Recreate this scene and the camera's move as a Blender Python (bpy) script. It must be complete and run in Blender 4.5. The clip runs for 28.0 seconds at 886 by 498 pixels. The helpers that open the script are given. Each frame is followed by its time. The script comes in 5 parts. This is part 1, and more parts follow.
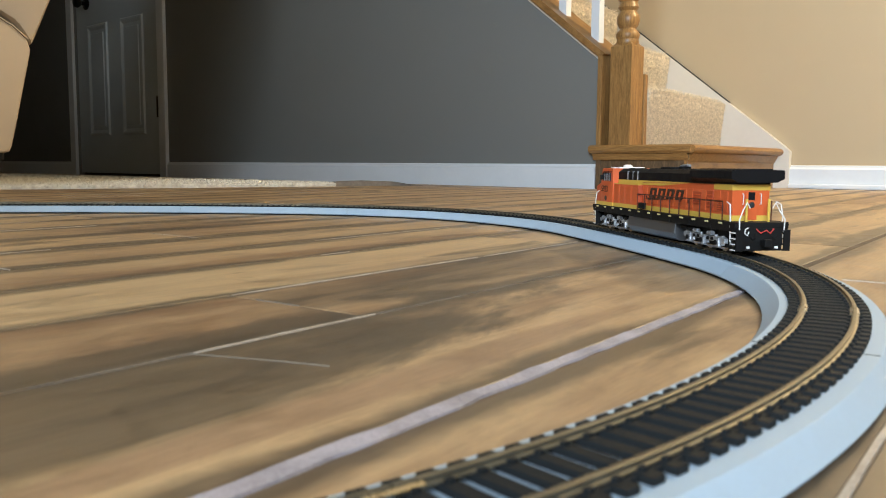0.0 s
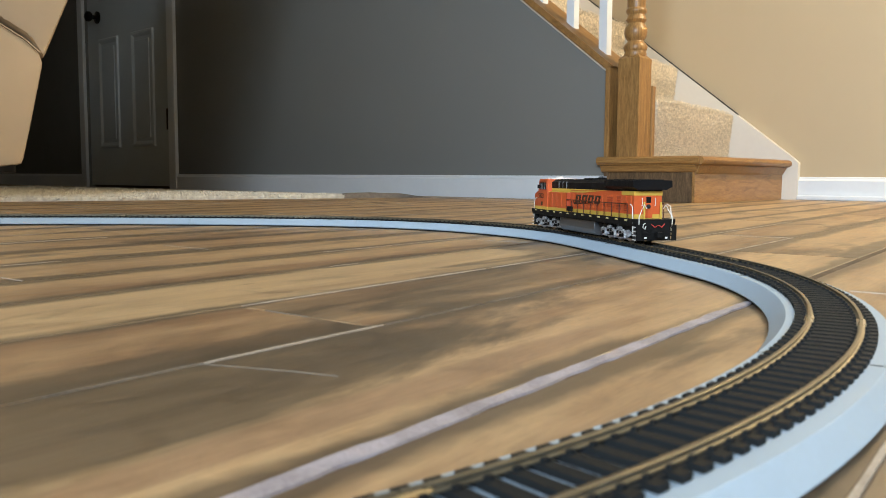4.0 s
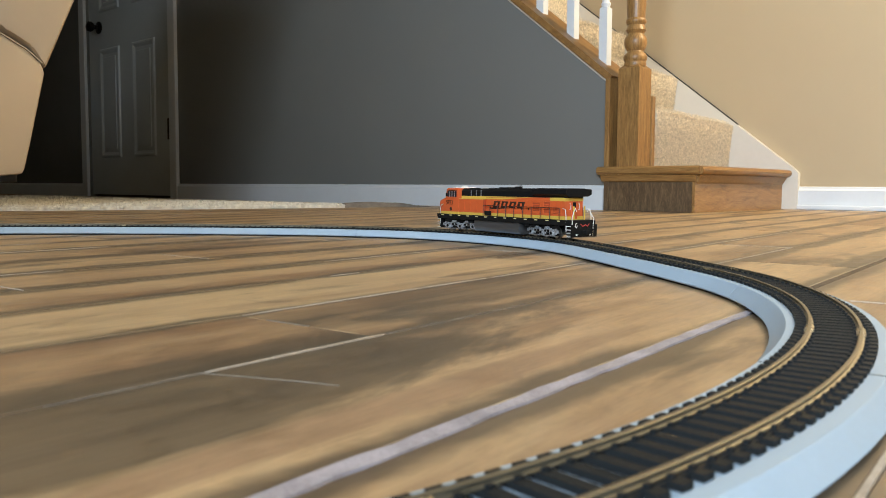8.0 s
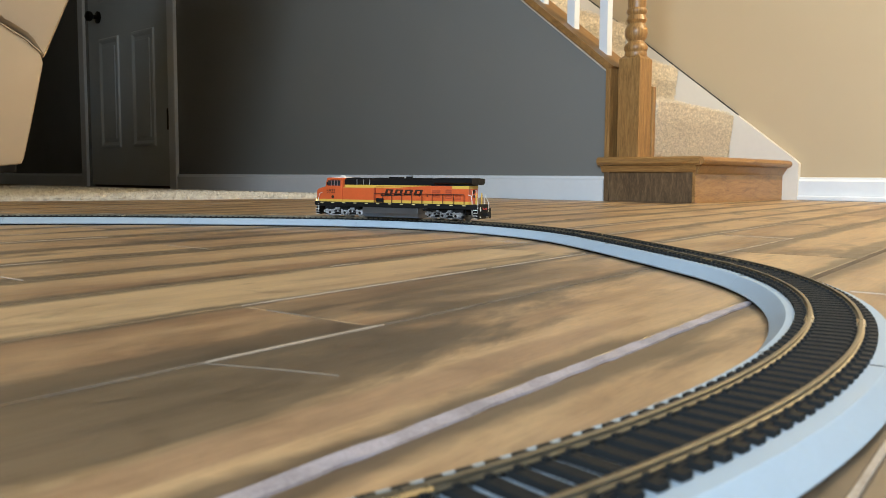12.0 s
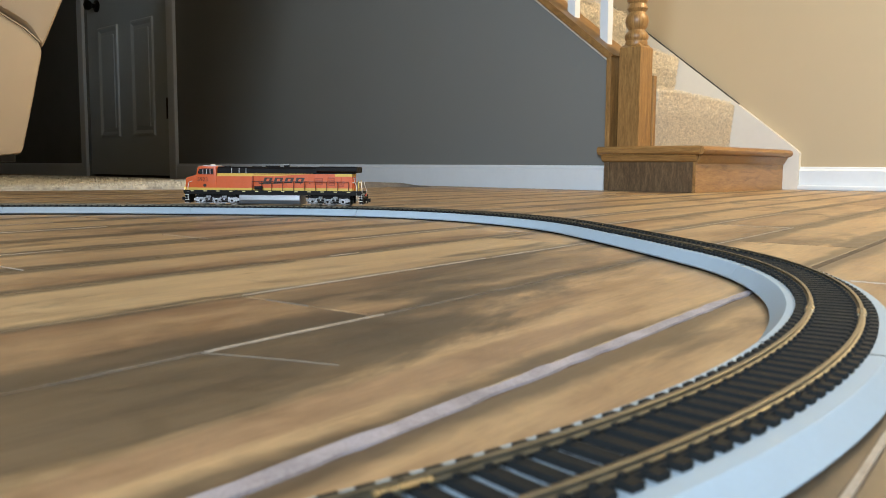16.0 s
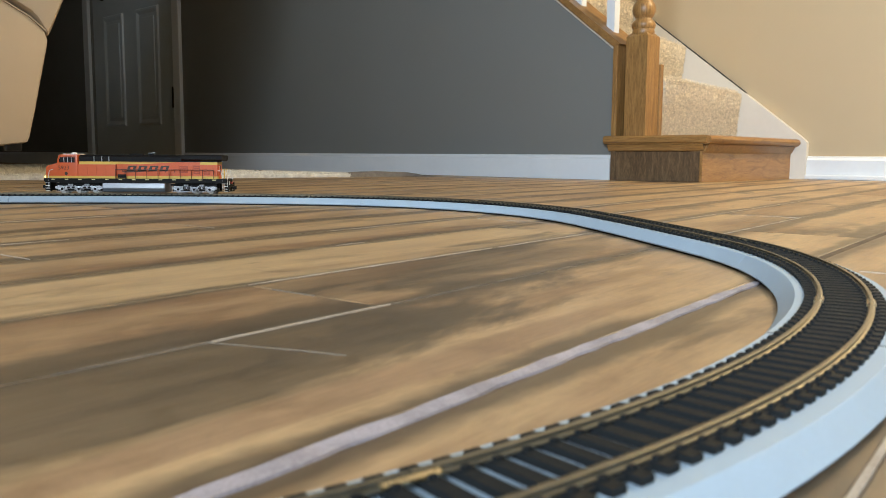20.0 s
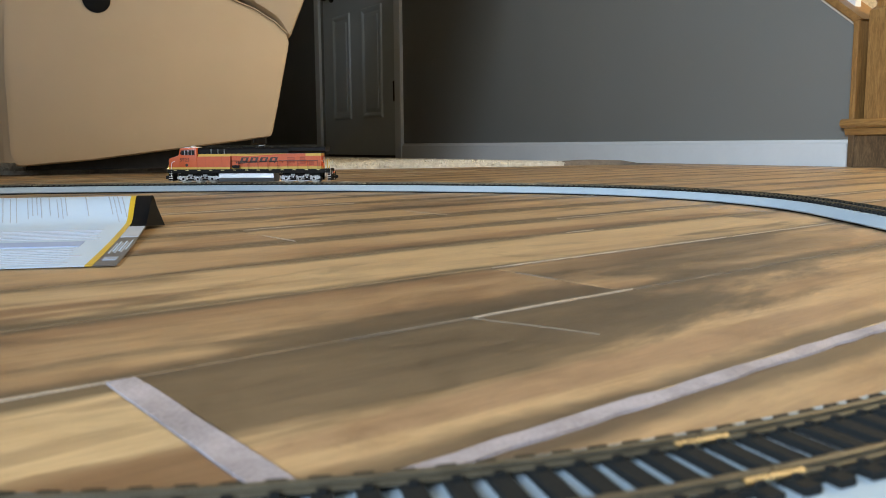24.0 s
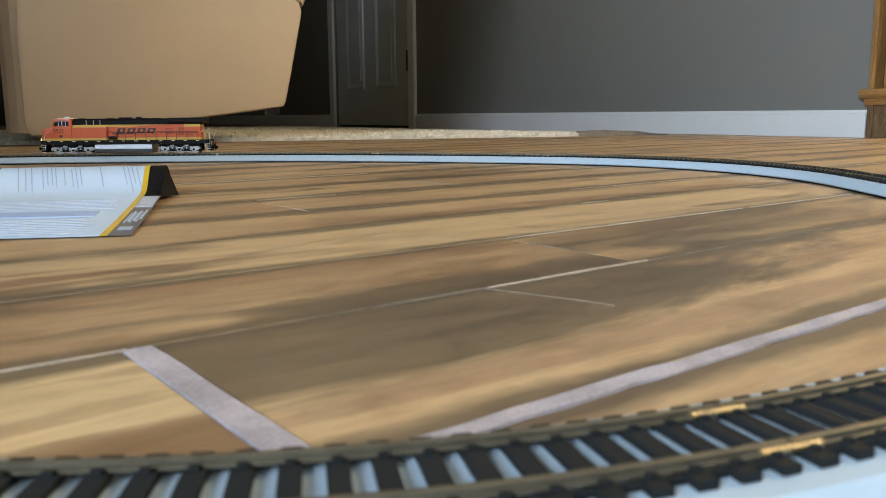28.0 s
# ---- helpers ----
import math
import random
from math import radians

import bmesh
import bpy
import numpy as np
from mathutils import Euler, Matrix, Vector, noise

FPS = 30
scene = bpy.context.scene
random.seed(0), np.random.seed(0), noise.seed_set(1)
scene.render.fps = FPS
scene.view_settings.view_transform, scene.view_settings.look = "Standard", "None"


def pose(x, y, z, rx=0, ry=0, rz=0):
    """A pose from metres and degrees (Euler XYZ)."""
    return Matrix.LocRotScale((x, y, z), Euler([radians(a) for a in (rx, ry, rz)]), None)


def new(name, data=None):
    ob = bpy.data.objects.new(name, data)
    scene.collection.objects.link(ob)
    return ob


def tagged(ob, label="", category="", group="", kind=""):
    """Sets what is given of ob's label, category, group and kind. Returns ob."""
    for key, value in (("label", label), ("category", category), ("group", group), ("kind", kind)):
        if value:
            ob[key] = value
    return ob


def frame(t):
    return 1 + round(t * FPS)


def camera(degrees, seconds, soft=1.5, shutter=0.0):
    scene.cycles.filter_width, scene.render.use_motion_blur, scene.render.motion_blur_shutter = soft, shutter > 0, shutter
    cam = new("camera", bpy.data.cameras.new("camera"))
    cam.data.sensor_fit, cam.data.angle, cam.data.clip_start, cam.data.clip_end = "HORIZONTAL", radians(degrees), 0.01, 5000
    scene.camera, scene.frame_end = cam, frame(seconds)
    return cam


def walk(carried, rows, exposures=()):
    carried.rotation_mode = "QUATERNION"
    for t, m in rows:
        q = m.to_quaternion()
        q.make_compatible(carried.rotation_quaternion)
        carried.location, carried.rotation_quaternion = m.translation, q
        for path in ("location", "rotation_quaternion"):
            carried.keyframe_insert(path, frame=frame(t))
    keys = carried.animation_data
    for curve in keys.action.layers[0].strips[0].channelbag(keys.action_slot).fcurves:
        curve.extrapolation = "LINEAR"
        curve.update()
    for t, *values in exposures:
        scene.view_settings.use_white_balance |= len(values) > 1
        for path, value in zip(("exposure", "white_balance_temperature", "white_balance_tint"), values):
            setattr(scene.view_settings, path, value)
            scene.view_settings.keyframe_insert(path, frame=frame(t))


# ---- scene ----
cam = camera(56.4, 28.0, soft=0.7)
cam.data.dof.use_dof = True
cam.data.dof.focus_distance = 1.05
cam.data.dof.aperture_fstop = 33


def aim(x, y, z, yaw, pitch, roll):
    """A camera pose from its place and its yaw, pitch and roll in degrees."""
    return pose(x, y, z, 90 + pitch, 0, yaw) @ pose(0, 0, 0, 0, 0, roll)


PATH = [
    (0, aim(-0.0000, 0.0024, 0.0639, -0.59, -5.80, 0.37)),
    (0.5, aim(-0.0002, 0.0015, 0.0640, -0.71, -5.74, 0.37)),
    (1, aim(-0.0002, 0.0012, 0.0640, -0.70, -5.56, 0.38)),
    (1.5, aim(0.0000, 0.0004, 0.0640, -0.55, -5.22, 0.35)),
    (2, aim(0.0001, -0.0006, 0.0641, -0.27, -4.99, 0.31)),
    (2.5, aim(0.0002, -0.0000, 0.0639, -0.13, -4.98, 0.33)),
    (3, aim(0.0001, -0.0006, 0.0640, -0.06, -4.98, 0.32)),
    (3.5, aim(0.0002, -0.0003, 0.0640, -0.02, -4.99, 0.32)),
    (5.5, aim(-0.0000, -0.0009, 0.0639, -0.02, -4.89, 0.30)),
    (6, aim(0.0002, -0.0006, 0.0640, -0.01, -4.79, 0.32)),
    (6.5, aim(0.0001, -0.0009, 0.0640, -0.00, -4.62, 0.34)),
    (7, aim(0.0000, -0.0018, 0.0641, 0.01, -4.43, 0.33)),
    (7.5, aim(0.0001, -0.0012, 0.0641, 0.01, -4.32, 0.32)),
    (8, aim(-0.0000, -0.0013, 0.0641, 0.01, -4.33, 0.33)),
    (8.5, aim(0.0000, -0.0013, 0.0640, 0.01, -4.43, 0.33)),
    (9, aim(-0.0000, -0.0012, 0.0640, -0.00, -4.57, 0.37)),
    (9.5, aim(0.0001, -0.0012, 0.0640, 0.01, -4.72, 0.31)),
    (10, aim(0.0001, -0.0006, 0.0641, -0.01, -4.85, 0.34)),
    (10.5, aim(0.0002, -0.0007, 0.0639, -0.00, -4.92, 0.36)),
    (11, aim(-0.0000, -0.0008, 0.0640, -0.01, -4.98, 0.37)),
    (11.5, aim(-0.0000, -0.0009, 0.0639, -0.00, -4.98, 0.37)),
    (12, aim(-0.0000, -0.0009, 0.0639, -0.00, -4.98, 0.37)),
    (12.5, aim(-0.0001, -0.0005, 0.0639, -0.00, -4.98, 0.38)),
    (14.5, aim(0.0002, 0.0001, 0.0639, 0.01, -5.58, 0.37)),
    (15, aim(-0.0001, 0.0004, 0.0637, -0.01, -5.69, 0.38)),
    (15.5, aim(0.0000, -0.0000, 0.0638, 0.00, -5.70, 0.36)),
    (16, aim(-0.0000, -0.0002, 0.0638, -0.00, -5.70, 0.36)),
    (16.5, aim(-0.0001, -0.0004, 0.0638, -0.01, -5.70, 0.37)),
    (17, aim(0.0000, -0.0000, 0.0638, 0.00, -5.70, 0.38)),
    (17.5, aim(-0.0002, -0.0000, 0.0640, -0.00, -5.75, 0.37)),
    (18, aim(-0.0002, -0.0002, 0.0638, -0.00, -5.75, 0.38)),
    (18.5, aim(-0.0001, 0.0000, 0.0639, 0.00, -5.77, 0.38)),
    (19, aim(-0.0000, 0.0002, 0.0639, 0.01, -5.88, 0.35)),
    (19.5, aim(0.0002, 0.0004, 0.0638, 0.04, -6.10, 0.37)),
    (20, aim(-0.0005, 0.0010, 0.0639, 0.38, -6.44, 0.39)),
    (20.5, aim(-0.0001, 0.0008, 0.0639, 0.45, -6.81, 0.38)),
    (21, aim(-0.0004, -0.0033, 0.0637, 2.14, -6.88, 0.46)),
    (21.5, aim(-0.0100, -0.0107, 0.0640, 7.34, -6.95, 0.18)),
    (22, aim(-0.0146, -0.0167, 0.0645, 10.49, -6.84, -0.10)),
    (22.5, aim(-0.0146, -0.0174, 0.0645, 12.28, -7.00, -0.24)),
    (24.5, aim(-0.0145, -0.0193, 0.0645, 15.09, -7.24, -0.41)),
    (25, aim(-0.0149, -0.0190, 0.0643, 15.36, -7.32, -0.39)),
    (25.5, aim(-0.0150, -0.0187, 0.0642, 15.54, -7.50, -0.39)),
    (26, aim(-0.0150, -0.0185, 0.0642, 15.65, -7.73, -0.39)),
    (26.5, aim(-0.0149, -0.0185, 0.0642, 15.70, -7.91, -0.40)),
    (27, aim(-0.0149, -0.0184, 0.0642, 15.71, -8.04, -0.42)),
    (27.5, aim(-0.0151, -0.0184, 0.0642, 15.70, -8.70, -0.41)),
    (28, aim(-0.0152, -0.0182, 0.0641, 15.68, -9.22, -0.39)),
]
walk(cam, PATH, [(0, 0.0), (20.5, 0.0), (24.5, 0.1), (28, 0.1)])

# ---- frame of the house: u along the grey wall, v into it ----
HOUSE = pose(0.455, 2.323, 0, 0, 0, -42.7)
CEIL = 2.35

# ---- light ----
world = bpy.data.worlds.new("world")
scene.world = world
world.use_nodes = True
wn = world.node_tree
sky = wn.nodes.new("ShaderNodeTexSky")
sky.sky_type = "NISHITA"
sky.sun_disc = False
sky.sun_elevation = radians(35)
sky.sun_rotation = radians(150)
wn.links.new(sky.outputs[0], wn.nodes["Background"].inputs[0])
wn.nodes["Background"].inputs[1].default_value = 0.1


def area_lamp(name, m, sx, sy, watts, colour, spread=180):
    data = bpy.data.lights.new(name, "AREA")
    data.shape, data.size, data.size_y = "RECTANGLE", sx, sy
    data.energy, data.color, data.spread = watts, colour, radians(spread)
    ob = new(name, data)
    ob.matrix_world = m
    return ob


def bulb(name, m, watts, colour, radius):
    data = bpy.data.lights.new(name, "POINT")
    data.energy, data.color, data.shadow_soft_size = watts, colour, radius
    ob = new(name, data)
    ob.matrix_world = m
    return ob


WINDOW = (1.65, 3.45, 0.75, 2.0)  # u from, u to, z from, z to, in the wall behind the camera
BACK = -4.4
area_lamp("window_light", HOUSE @ pose((WINDOW[0] + WINDOW[1]) / 2, BACK + 0.1, 1.375, 90, 0, 180) @ pose(0, 0, 0, 180, 0, 0), WINDOW[1] - WINDOW[0], 1.25, 142, (0.74, 0.87, 1.0), 108)
ADDED_LAMP = (1.2, 1.45)  # u and z of an unseen lamp, added on the stair-side wall for warm light




# ---- materials ----
def material(name, colour, rough=0.5, metal=0.0, coat=0.0):
    m = bpy.data.materials.new(name)
    m.use_nodes = True
    b = m.node_tree.nodes["Principled BSDF"]
    b.inputs["Base Color"].default_value = (*colour, 1)
    b.inputs["Roughness"].default_value = rough
    b.inputs["Metallic"].default_value = metal
    b.inputs["Coat Weight"].default_value = coat
    return m


class Nodes:
    """Short-hand for building a node tree."""

    def __init__(self, m):
        self.t = m.node_tree
        self.b = self.t.nodes["Principled BSDF"]

    def add(self, kind, **k):
        n = self.t.nodes.new("ShaderNode" + kind)
        for key, v in k.items():
            n.inputs[key.replace("_", " ")].default_value = v
        return n

    def link(self, a, b):
        self.t.links.new(a, b)

    def coords(self, scale=(1, 1, 1), rot=(0, 0, 0), world=False):
        mp = self.add("Mapping")
        if world:
            g = self.add("NewGeometry")
            self.link(g.outputs["Position"], mp.inputs[0])
        else:
            c = self.add("TexCoord")
            self.link(c.outputs["Object"], mp.inputs[0])
        mp.inputs["Scale"].default_value = scale
        mp.inputs["Rotation"].default_value = rot
        return mp.outputs[0]

    def noise(self, vec, scale, detail=4, rough=0.55, distort=0.0):
        n = self.add("TexNoise", Scale=scale, Detail=detail, Roughness=rough, Distortion=distort)
        self.link(vec, n.inputs["Vector"])
        return n.outputs["Fac"]

    def ramp(self, fac, *stops):
        r = self.add("ValToRGB")
        e = r.color_ramp.elements
        while len(e) < len(stops):
            e.new(0.5)
        for el, (p, c) in zip(e, stops):
            el.position, el.color = p, (*c, 1)
        self.link(fac, r.inputs[0])
        return r.outputs[0]

    def mix(self, a, b, fac, mode="MIX"):
        n = self.t.nodes.new("ShaderNodeMix")
        n.data_type, n.blend_type = "RGBA", mode
        for sock, v in ((n.inputs[0], fac), (n.inputs[6], a), (n.inputs[7], b)):
            if isinstance(v, (int, float)):
                sock.default_value = v
            elif isinstance(v, tuple):
                sock.default_value = (*v, 1)
            else:
                self.link(v, sock)
        return n.outputs[2]

    def maths(self, op, a, b=0.0):
        n = self.add("Math")
        n.operation = op
        for sock, v in zip(n.inputs, (a, b)):
            if isinstance(v, (int, float)):
                sock.default_value = v
            else:
                self.link(v, sock)
        return n.outputs[0]

    def bump(self, height, strength=0.2, distance=0.001):
        n = self.add("Bump", Strength=strength, Distance=distance)
        self.link(height, n.inputs["Height"])
        self.link(n.outputs[0], self.b.inputs["Normal"])

    def colour(self, c):
        self.link(c, self.b.inputs["Base Color"])

    def rough(self, r):
        self.link(r, self.b.inputs["Roughness"])


def speckled(name, colour, rough, scale=60, amount=0.12, bump=0.1, dist=0.0005, metal=0.0, fine=6.0):
    """A surface with two scales of unevenness in colour, gloss and relief."""
    m = material(name, colour, rough, metal)
    n = Nodes(m)
    v = n.coords()
    big, small = n.noise(v, scale), n.noise(v, scale * fine, 5)
    k = tuple(c * (1 - amount) for c in colour)
    h = tuple(min(1, c * (1 + amount)) for c in colour)
    c = n.mix(n.ramp(big, (0.3, k), (0.7, h)), n.ramp(small, (0.3, k), (0.7, h)), 0.4)
    n.colour(c)
    n.rough(n.ramp(big, (0.3, (rough * 0.85,) * 3), (0.7, (min(1, rough * 1.15),) * 3)))
    n.bump(small, bump, dist)
    return m


def wood(name, dark, mid, light, rough, grain=(1, 12, 12), scale=9.0):
    m = material(name, mid, rough)
    n = Nodes(m)
    v = n.coords(grain)
    g1 = n.noise(v, scale, 6, 0.6, 1.2)
    g2 = n.noise(v, scale * 7, 6, 0.7, 0.4)
    c = n.ramp(g1, (0.25, dark), (0.5, mid), (0.75, light))
    n.colour(n.mix(c, n.ramp(g2, (0.35, dark), (0.65, light)), 0.35))
    n.rough(n.ramp(g2, (0.3, (rough,) * 3), (0.7, (min(1, rough + 0.15),) * 3)))
    n.bump(g2, 0.15, 0.0006)
    return m


def tile_material(name, stain=None, burn=1.09, pale=0.0, red=0.0, smoke=0.84, band=None):
    """Wood-look porcelain: tan body, red-brown streaks, burnt grey-brown bands along the long edges, a different cut on every piece."""
    m = material(name, (0.3, 0.22, 0.14), 0.35)
    n = Nodes(m)
    c = n.add("TexCoord")
    info = n.add("ObjectInfo")
    shift = n.add("VectorMath")
    shift.operation = "MULTIPLY_ADD"
    n.link(info.outputs["Random"], shift.inputs[0])
    shift.inputs[1].default_value = (37.0, 53.0, 11.0)
    n.link(c.outputs["Object"], shift.inputs[2])

    def field(sx, sy, scale, detail=5, rough=0.6, distort=0.5):
        mp = n.add("Mapping")
        mp.inputs["Scale"].default_value = (sx, sy, 1)
        n.link(shift.outputs[0], mp.inputs[0])
        return n.noise(mp.outputs[0], scale, detail, rough, distort)

    broad = field(1.5, 8.5, 1.6, 5, 0.55, 0.8)
    streak = field(2.6, 15, 1.8, 6, 0.66, 0.9)
    wander = field(3.0, 5.0, 2.0, 5, 0.62, 0.5)
    blot = field(2.4, 8.0, 1.7, 6, 0.66, 0.7)
    mott = field(17, 30, 2.2, 7, 0.74, 0.8)
    grain = field(30, 400, 1.5, 4, 0.7, 0.3)
    sep = n.add("SeparateXYZ")
    n.link(c.outputs["Object"], sep.inputs[0])
    across = n.maths("ABSOLUTE", n.maths("DIVIDE", sep.outputs[1], 0.0484))
    TAN, GOLD, RED, UMBER = (0.44, 0.312, 0.181), (0.545, 0.398, 0.227), (0.26, 0.165, 0.097), (0.115, 0.090, 0.061)
    if band:
        TAN, GOLD = (0.54, 0.387, 0.225), (0.64, 0.472, 0.272)
    if pale:
        TAN, GOLD = (0.55, 0.415, 0.24), (0.635, 0.485, 0.28)
    col = n.ramp(broad, (0.36 + red, RED), (0.48 + red, TAN), (0.60 + red - pale, GOLD), (0.80 + red, (0.37, 0.25, 0.145)))
    col = n.mix(col, n.ramp(streak, (0.34, (0.26, 0.16, 0.085)), (0.47, (0.40, 0.26, 0.14)), (0.62, (0.58, 0.42, 0.23))), 0.32 - 1.6 * pale)
    # occasional dark knots, then the burnt edges
    col = n.mix(col, UMBER, n.ramp(blot, (0.36, (0.78,) * 3), (0.46, (0.0,) * 3)))
    edge = n.maths("ADD", n.maths("ADD", across, n.maths("MULTIPLY", wander, 0.75)), n.maths("MULTIPLY", streak, 0.22))
    col = n.mix(col, UMBER, n.ramp(n.maths("DIVIDE", edge, 1.6), (burn / 1.6, (0.0,) * 3), ((burn + 0.15) / 1.6, (0.82,) * 3)))
    # a large smoky knot and a softer brown band: long ellipses with a torn outline
    for spot, torn, shade in ((stain, 3.4, (0.25, 0.155, 0.085) if pale else UMBER), (band, 2.2, (0.36, 0.24, 0.145))):
        if not spot:
            continue
        x0, y0, rx, ry = spot
        dx = n.maths("POWER", n.maths("ABSOLUTE", n.maths("DIVIDE", n.maths("SUBTRACT", sep.outputs[0], x0), rx)), 2.0)
        dy = n.maths("POWER", n.maths("ABSOLUTE", n.maths("DIVIDE", n.maths("SUBTRACT", sep.outputs[1], y0), ry)), 2.0)
        d = n.maths("ADD", n.maths("ADD", dx, dy), n.maths("MULTIPLY", n.maths("SUBTRACT", blot, 0.5), torn))
        col = n.mix(col, shade, n.ramp(d, (0.45, (smoke,) * 3), (0.78, (smoke * 0.6,) * 3), (1.15, (0.0,) * 3)))
    # mottled print, drawn lines and fine grain
    drawn = field(5, 110, 1.6, 5, 0.7, 0.8)
    col = n.mix(col, n.ramp(drawn, (0.36, (0.62, 0.58, 0.54)), (0.50, (1, 1, 1)), (0.7, (1.1, 1.1, 1.1))), 0.16, "MULTIPLY")
    col = n.mix(col, n.ramp(mott, (0.33, (0.6, 0.55, 0.5)), (0.50, (0.97, 0.97, 0.97)), (0.70, (1.22, 1.2, 1.18))), 0.4 if pale else 0.6, "MULTIPLY")
    col = n.mix(col, n.ramp(grain, (0.35, (0.84, 0.82, 0.8)), (0.65, (1.08, 1.08, 1.08))), 0.6, "MULTIPLY")
    n.colour(col)
    n.rough(n.ramp(mott, (0.25, (0.32,) * 3), (0.75, (0.5,) * 3)))
    n.bump(grain, 0.2, 0.0003)
    return m


TILE = tile_material("tile_wood_print")
TILE_STAINED = tile_material("tile_wood_print_knotted", (-0.28, 0.022, 0.185, 0.046), 1.3, band=(-0.2, -0.027, 0.19, 0.011))
TILE_RED = tile_material("tile_wood_print_red", None, 1.16, 0.0, 0.09)
TILE_BROWN = tile_material("tile_wood_print_brown", None, 1.18, 0.0, 0.09)
TILE_RED_STAINED = tile_material("tile_wood_print_red_knotted", (0.29, -0.04, 0.14, 0.034), 1.16, 0.0, 0.07)
TILE_SMOKY = tile_material("tile_wood_print_smoky", (-0.22, 0.006, 0.24, 0.036), 1.16, 0.0, 0.04, 0.5)
TILE_GOLD = tile_material("tile_wood_print_gold", None, 1.22, 0.06)
TILE_PALE = tile_material("tile_wood_print_pale", (0.325, -0.04, 0.095, 0.04), 1.32, 0.12, smoke=0.95)


def grout_material(name, dark, light):
    """Cement, sandy and unevenly walked."""
    m = material(name, light, 0.85)
    n = Nodes(m)
    v = n.coords()
    big, small = n.noise(v, 40.0, 4, 0.6), n.noise(v, 900, 4)
    n.colour(n.mix(n.ramp(big, (0.35, dark), (0.6, light)), n.ramp(small, (0.35, dark), (0.65, light)), 0.4))
    n.bump(small, 0.4, 0.0005)
    return m


GROUT = grout_material("dirty_grout", (0.06, 0.045, 0.03), (0.15, 0.105, 0.07))
GROUT_PALE = grout_material("pale_grout", (0.34, 0.28, 0.215), (0.56, 0.49, 0.405))
GROUT_FAINT = grout_material("faint_grout", (0.15, 0.12, 0.088), (0.26, 0.215, 0.165))
GROUT_WIDE = grout_material("lilac_white_grout", (0.26, 0.24, 0.26), (0.48, 0.45, 0.50))
GREY_PAINT = speckled("grey_wall_paint", (0.176, 0.182, 0.176), 0.6, 6, 0.03, 0.12, 0.0005, fine=60)
BEIGE_PAINT = speckled("beige_wall_paint", (0.475, 0.375, 0.238), 0.6, 6, 0.03, 0.12, 0.0005, fine=60)
CEILING_PAINT = speckled("ceiling_paint", (0.40, 0.385, 0.36), 0.8, 10, 0.03, 0.1, 0.0005)
# White trim with the window's cool light put into its base colour.
TRIM_COOL_WHITE = speckled("white_trim_cool_lit", (0.69, 0.73, 0.77), 0.35, 12, 0.03, 0.06, 0.0003)
SKIRT_CREAM = speckled("cream_skirting_paint", (0.66, 0.62, 0.55), 0.4, 12, 0.03, 0.06, 0.0003)
# White door, greyed so that the dim light on it is in the paint.
DIMMED_DOOR_PAINT = speckled("dimmed_door_paint", (0.47, 0.52, 0.545), 0.4, 12, 0.04, 0.06, 0.0003)
OAK = wood("honey_oak", (0.10, 0.044, 0.013), (0.28, 0.146, 0.047), (0.46, 0.268, 0.094), 0.32)
OAK_RAKE = wood("honey_oak_sloping", (0.10, 0.044, 0.013), (0.24, 0.125, 0.042), (0.40, 0.225, 0.08), 0.32, (3, 12, 3), 6.0)
OAK_UP = wood("honey_oak_upright", (0.10, 0.044, 0.013), (0.28, 0.146, 0.047), (0.46, 0.268, 0.094), 0.32, (14, 14, 1.2))
OAK_CROSS = wood("honey_oak_cross", (0.10, 0.044, 0.013), (0.30, 0.152, 0.049), (0.46, 0.268, 0.094), 0.32, (14, 1.6, 10), 6.0)
# Same oak, darkened to paint in the shade on the step's side.
OAK_SHADED = wood("shaded_oak", (0.028, 0.015, 0.007), (0.11, 0.064, 0.03), (0.24, 0.155, 0.08), 0.45, (11, 9, 2.2), 6)
CARPET = speckled("beige_carpet", (0.70, 0.615, 0.475), 0.95, 110, 0.42, 0.8, 0.004, fine=2.2)
RUG = speckled("cream_shag", (0.80, 0.755, 0.68), 0.95, 60, 0.3, 0.6, 0.003, fine=3)
RUG_GREY = speckled("grey_rug_wedge", (0.17, 0.15, 0.13), 0.95, 90, 0.4, 0.6, 0.002)
LEATHER = speckled("tan_leather", (0.55, 0.44, 0.308), 0.42, 9, 0.05, 0.3, 0.0006, fine=60)
# Near-black for strips and blocks that stand in for shade in gaps.
GAP_SHADE = speckled("black_gap_shade", (0.02, 0.02, 0.02), 0.9, 60, 0.2)
# Foam base colour carries the blue cast of the window light.
FOAM = speckled("foam_blue_lit", (0.40, 0.515, 0.625), 0.75, 160, 0.04, 0.25, 0.0003)
TIE = speckled("black_tie_plastic", (0.0125, 0.015, 0.0165), 0.8, 300, 0.25, 0.3, 0.0002)
BRASS = speckled("dull_brass_rail", (0.185, 0.165, 0.12), 0.5, 200, 0.25, 0.1, 0.0001, 0.7)
JOINER = speckled("bright_rail_joiner", (0.55, 0.48, 0.33), 0.28, 200, 0.1, 0.1, 0.0001, 1.0)
KNOB = material("dark_bronze", (0.03, 0.026, 0.022), 0.3, 0.8)
ORANGE = speckled("orange_loco_paint", (0.63, 0.112, 0.03), 0.36, 120, 0.06, 0.04, 0.0001)
YELLOW = speckled("yellow_loco_paint", (0.66, 0.44, 0.075), 0.45, 120, 0.05, 0.04, 0.0001)
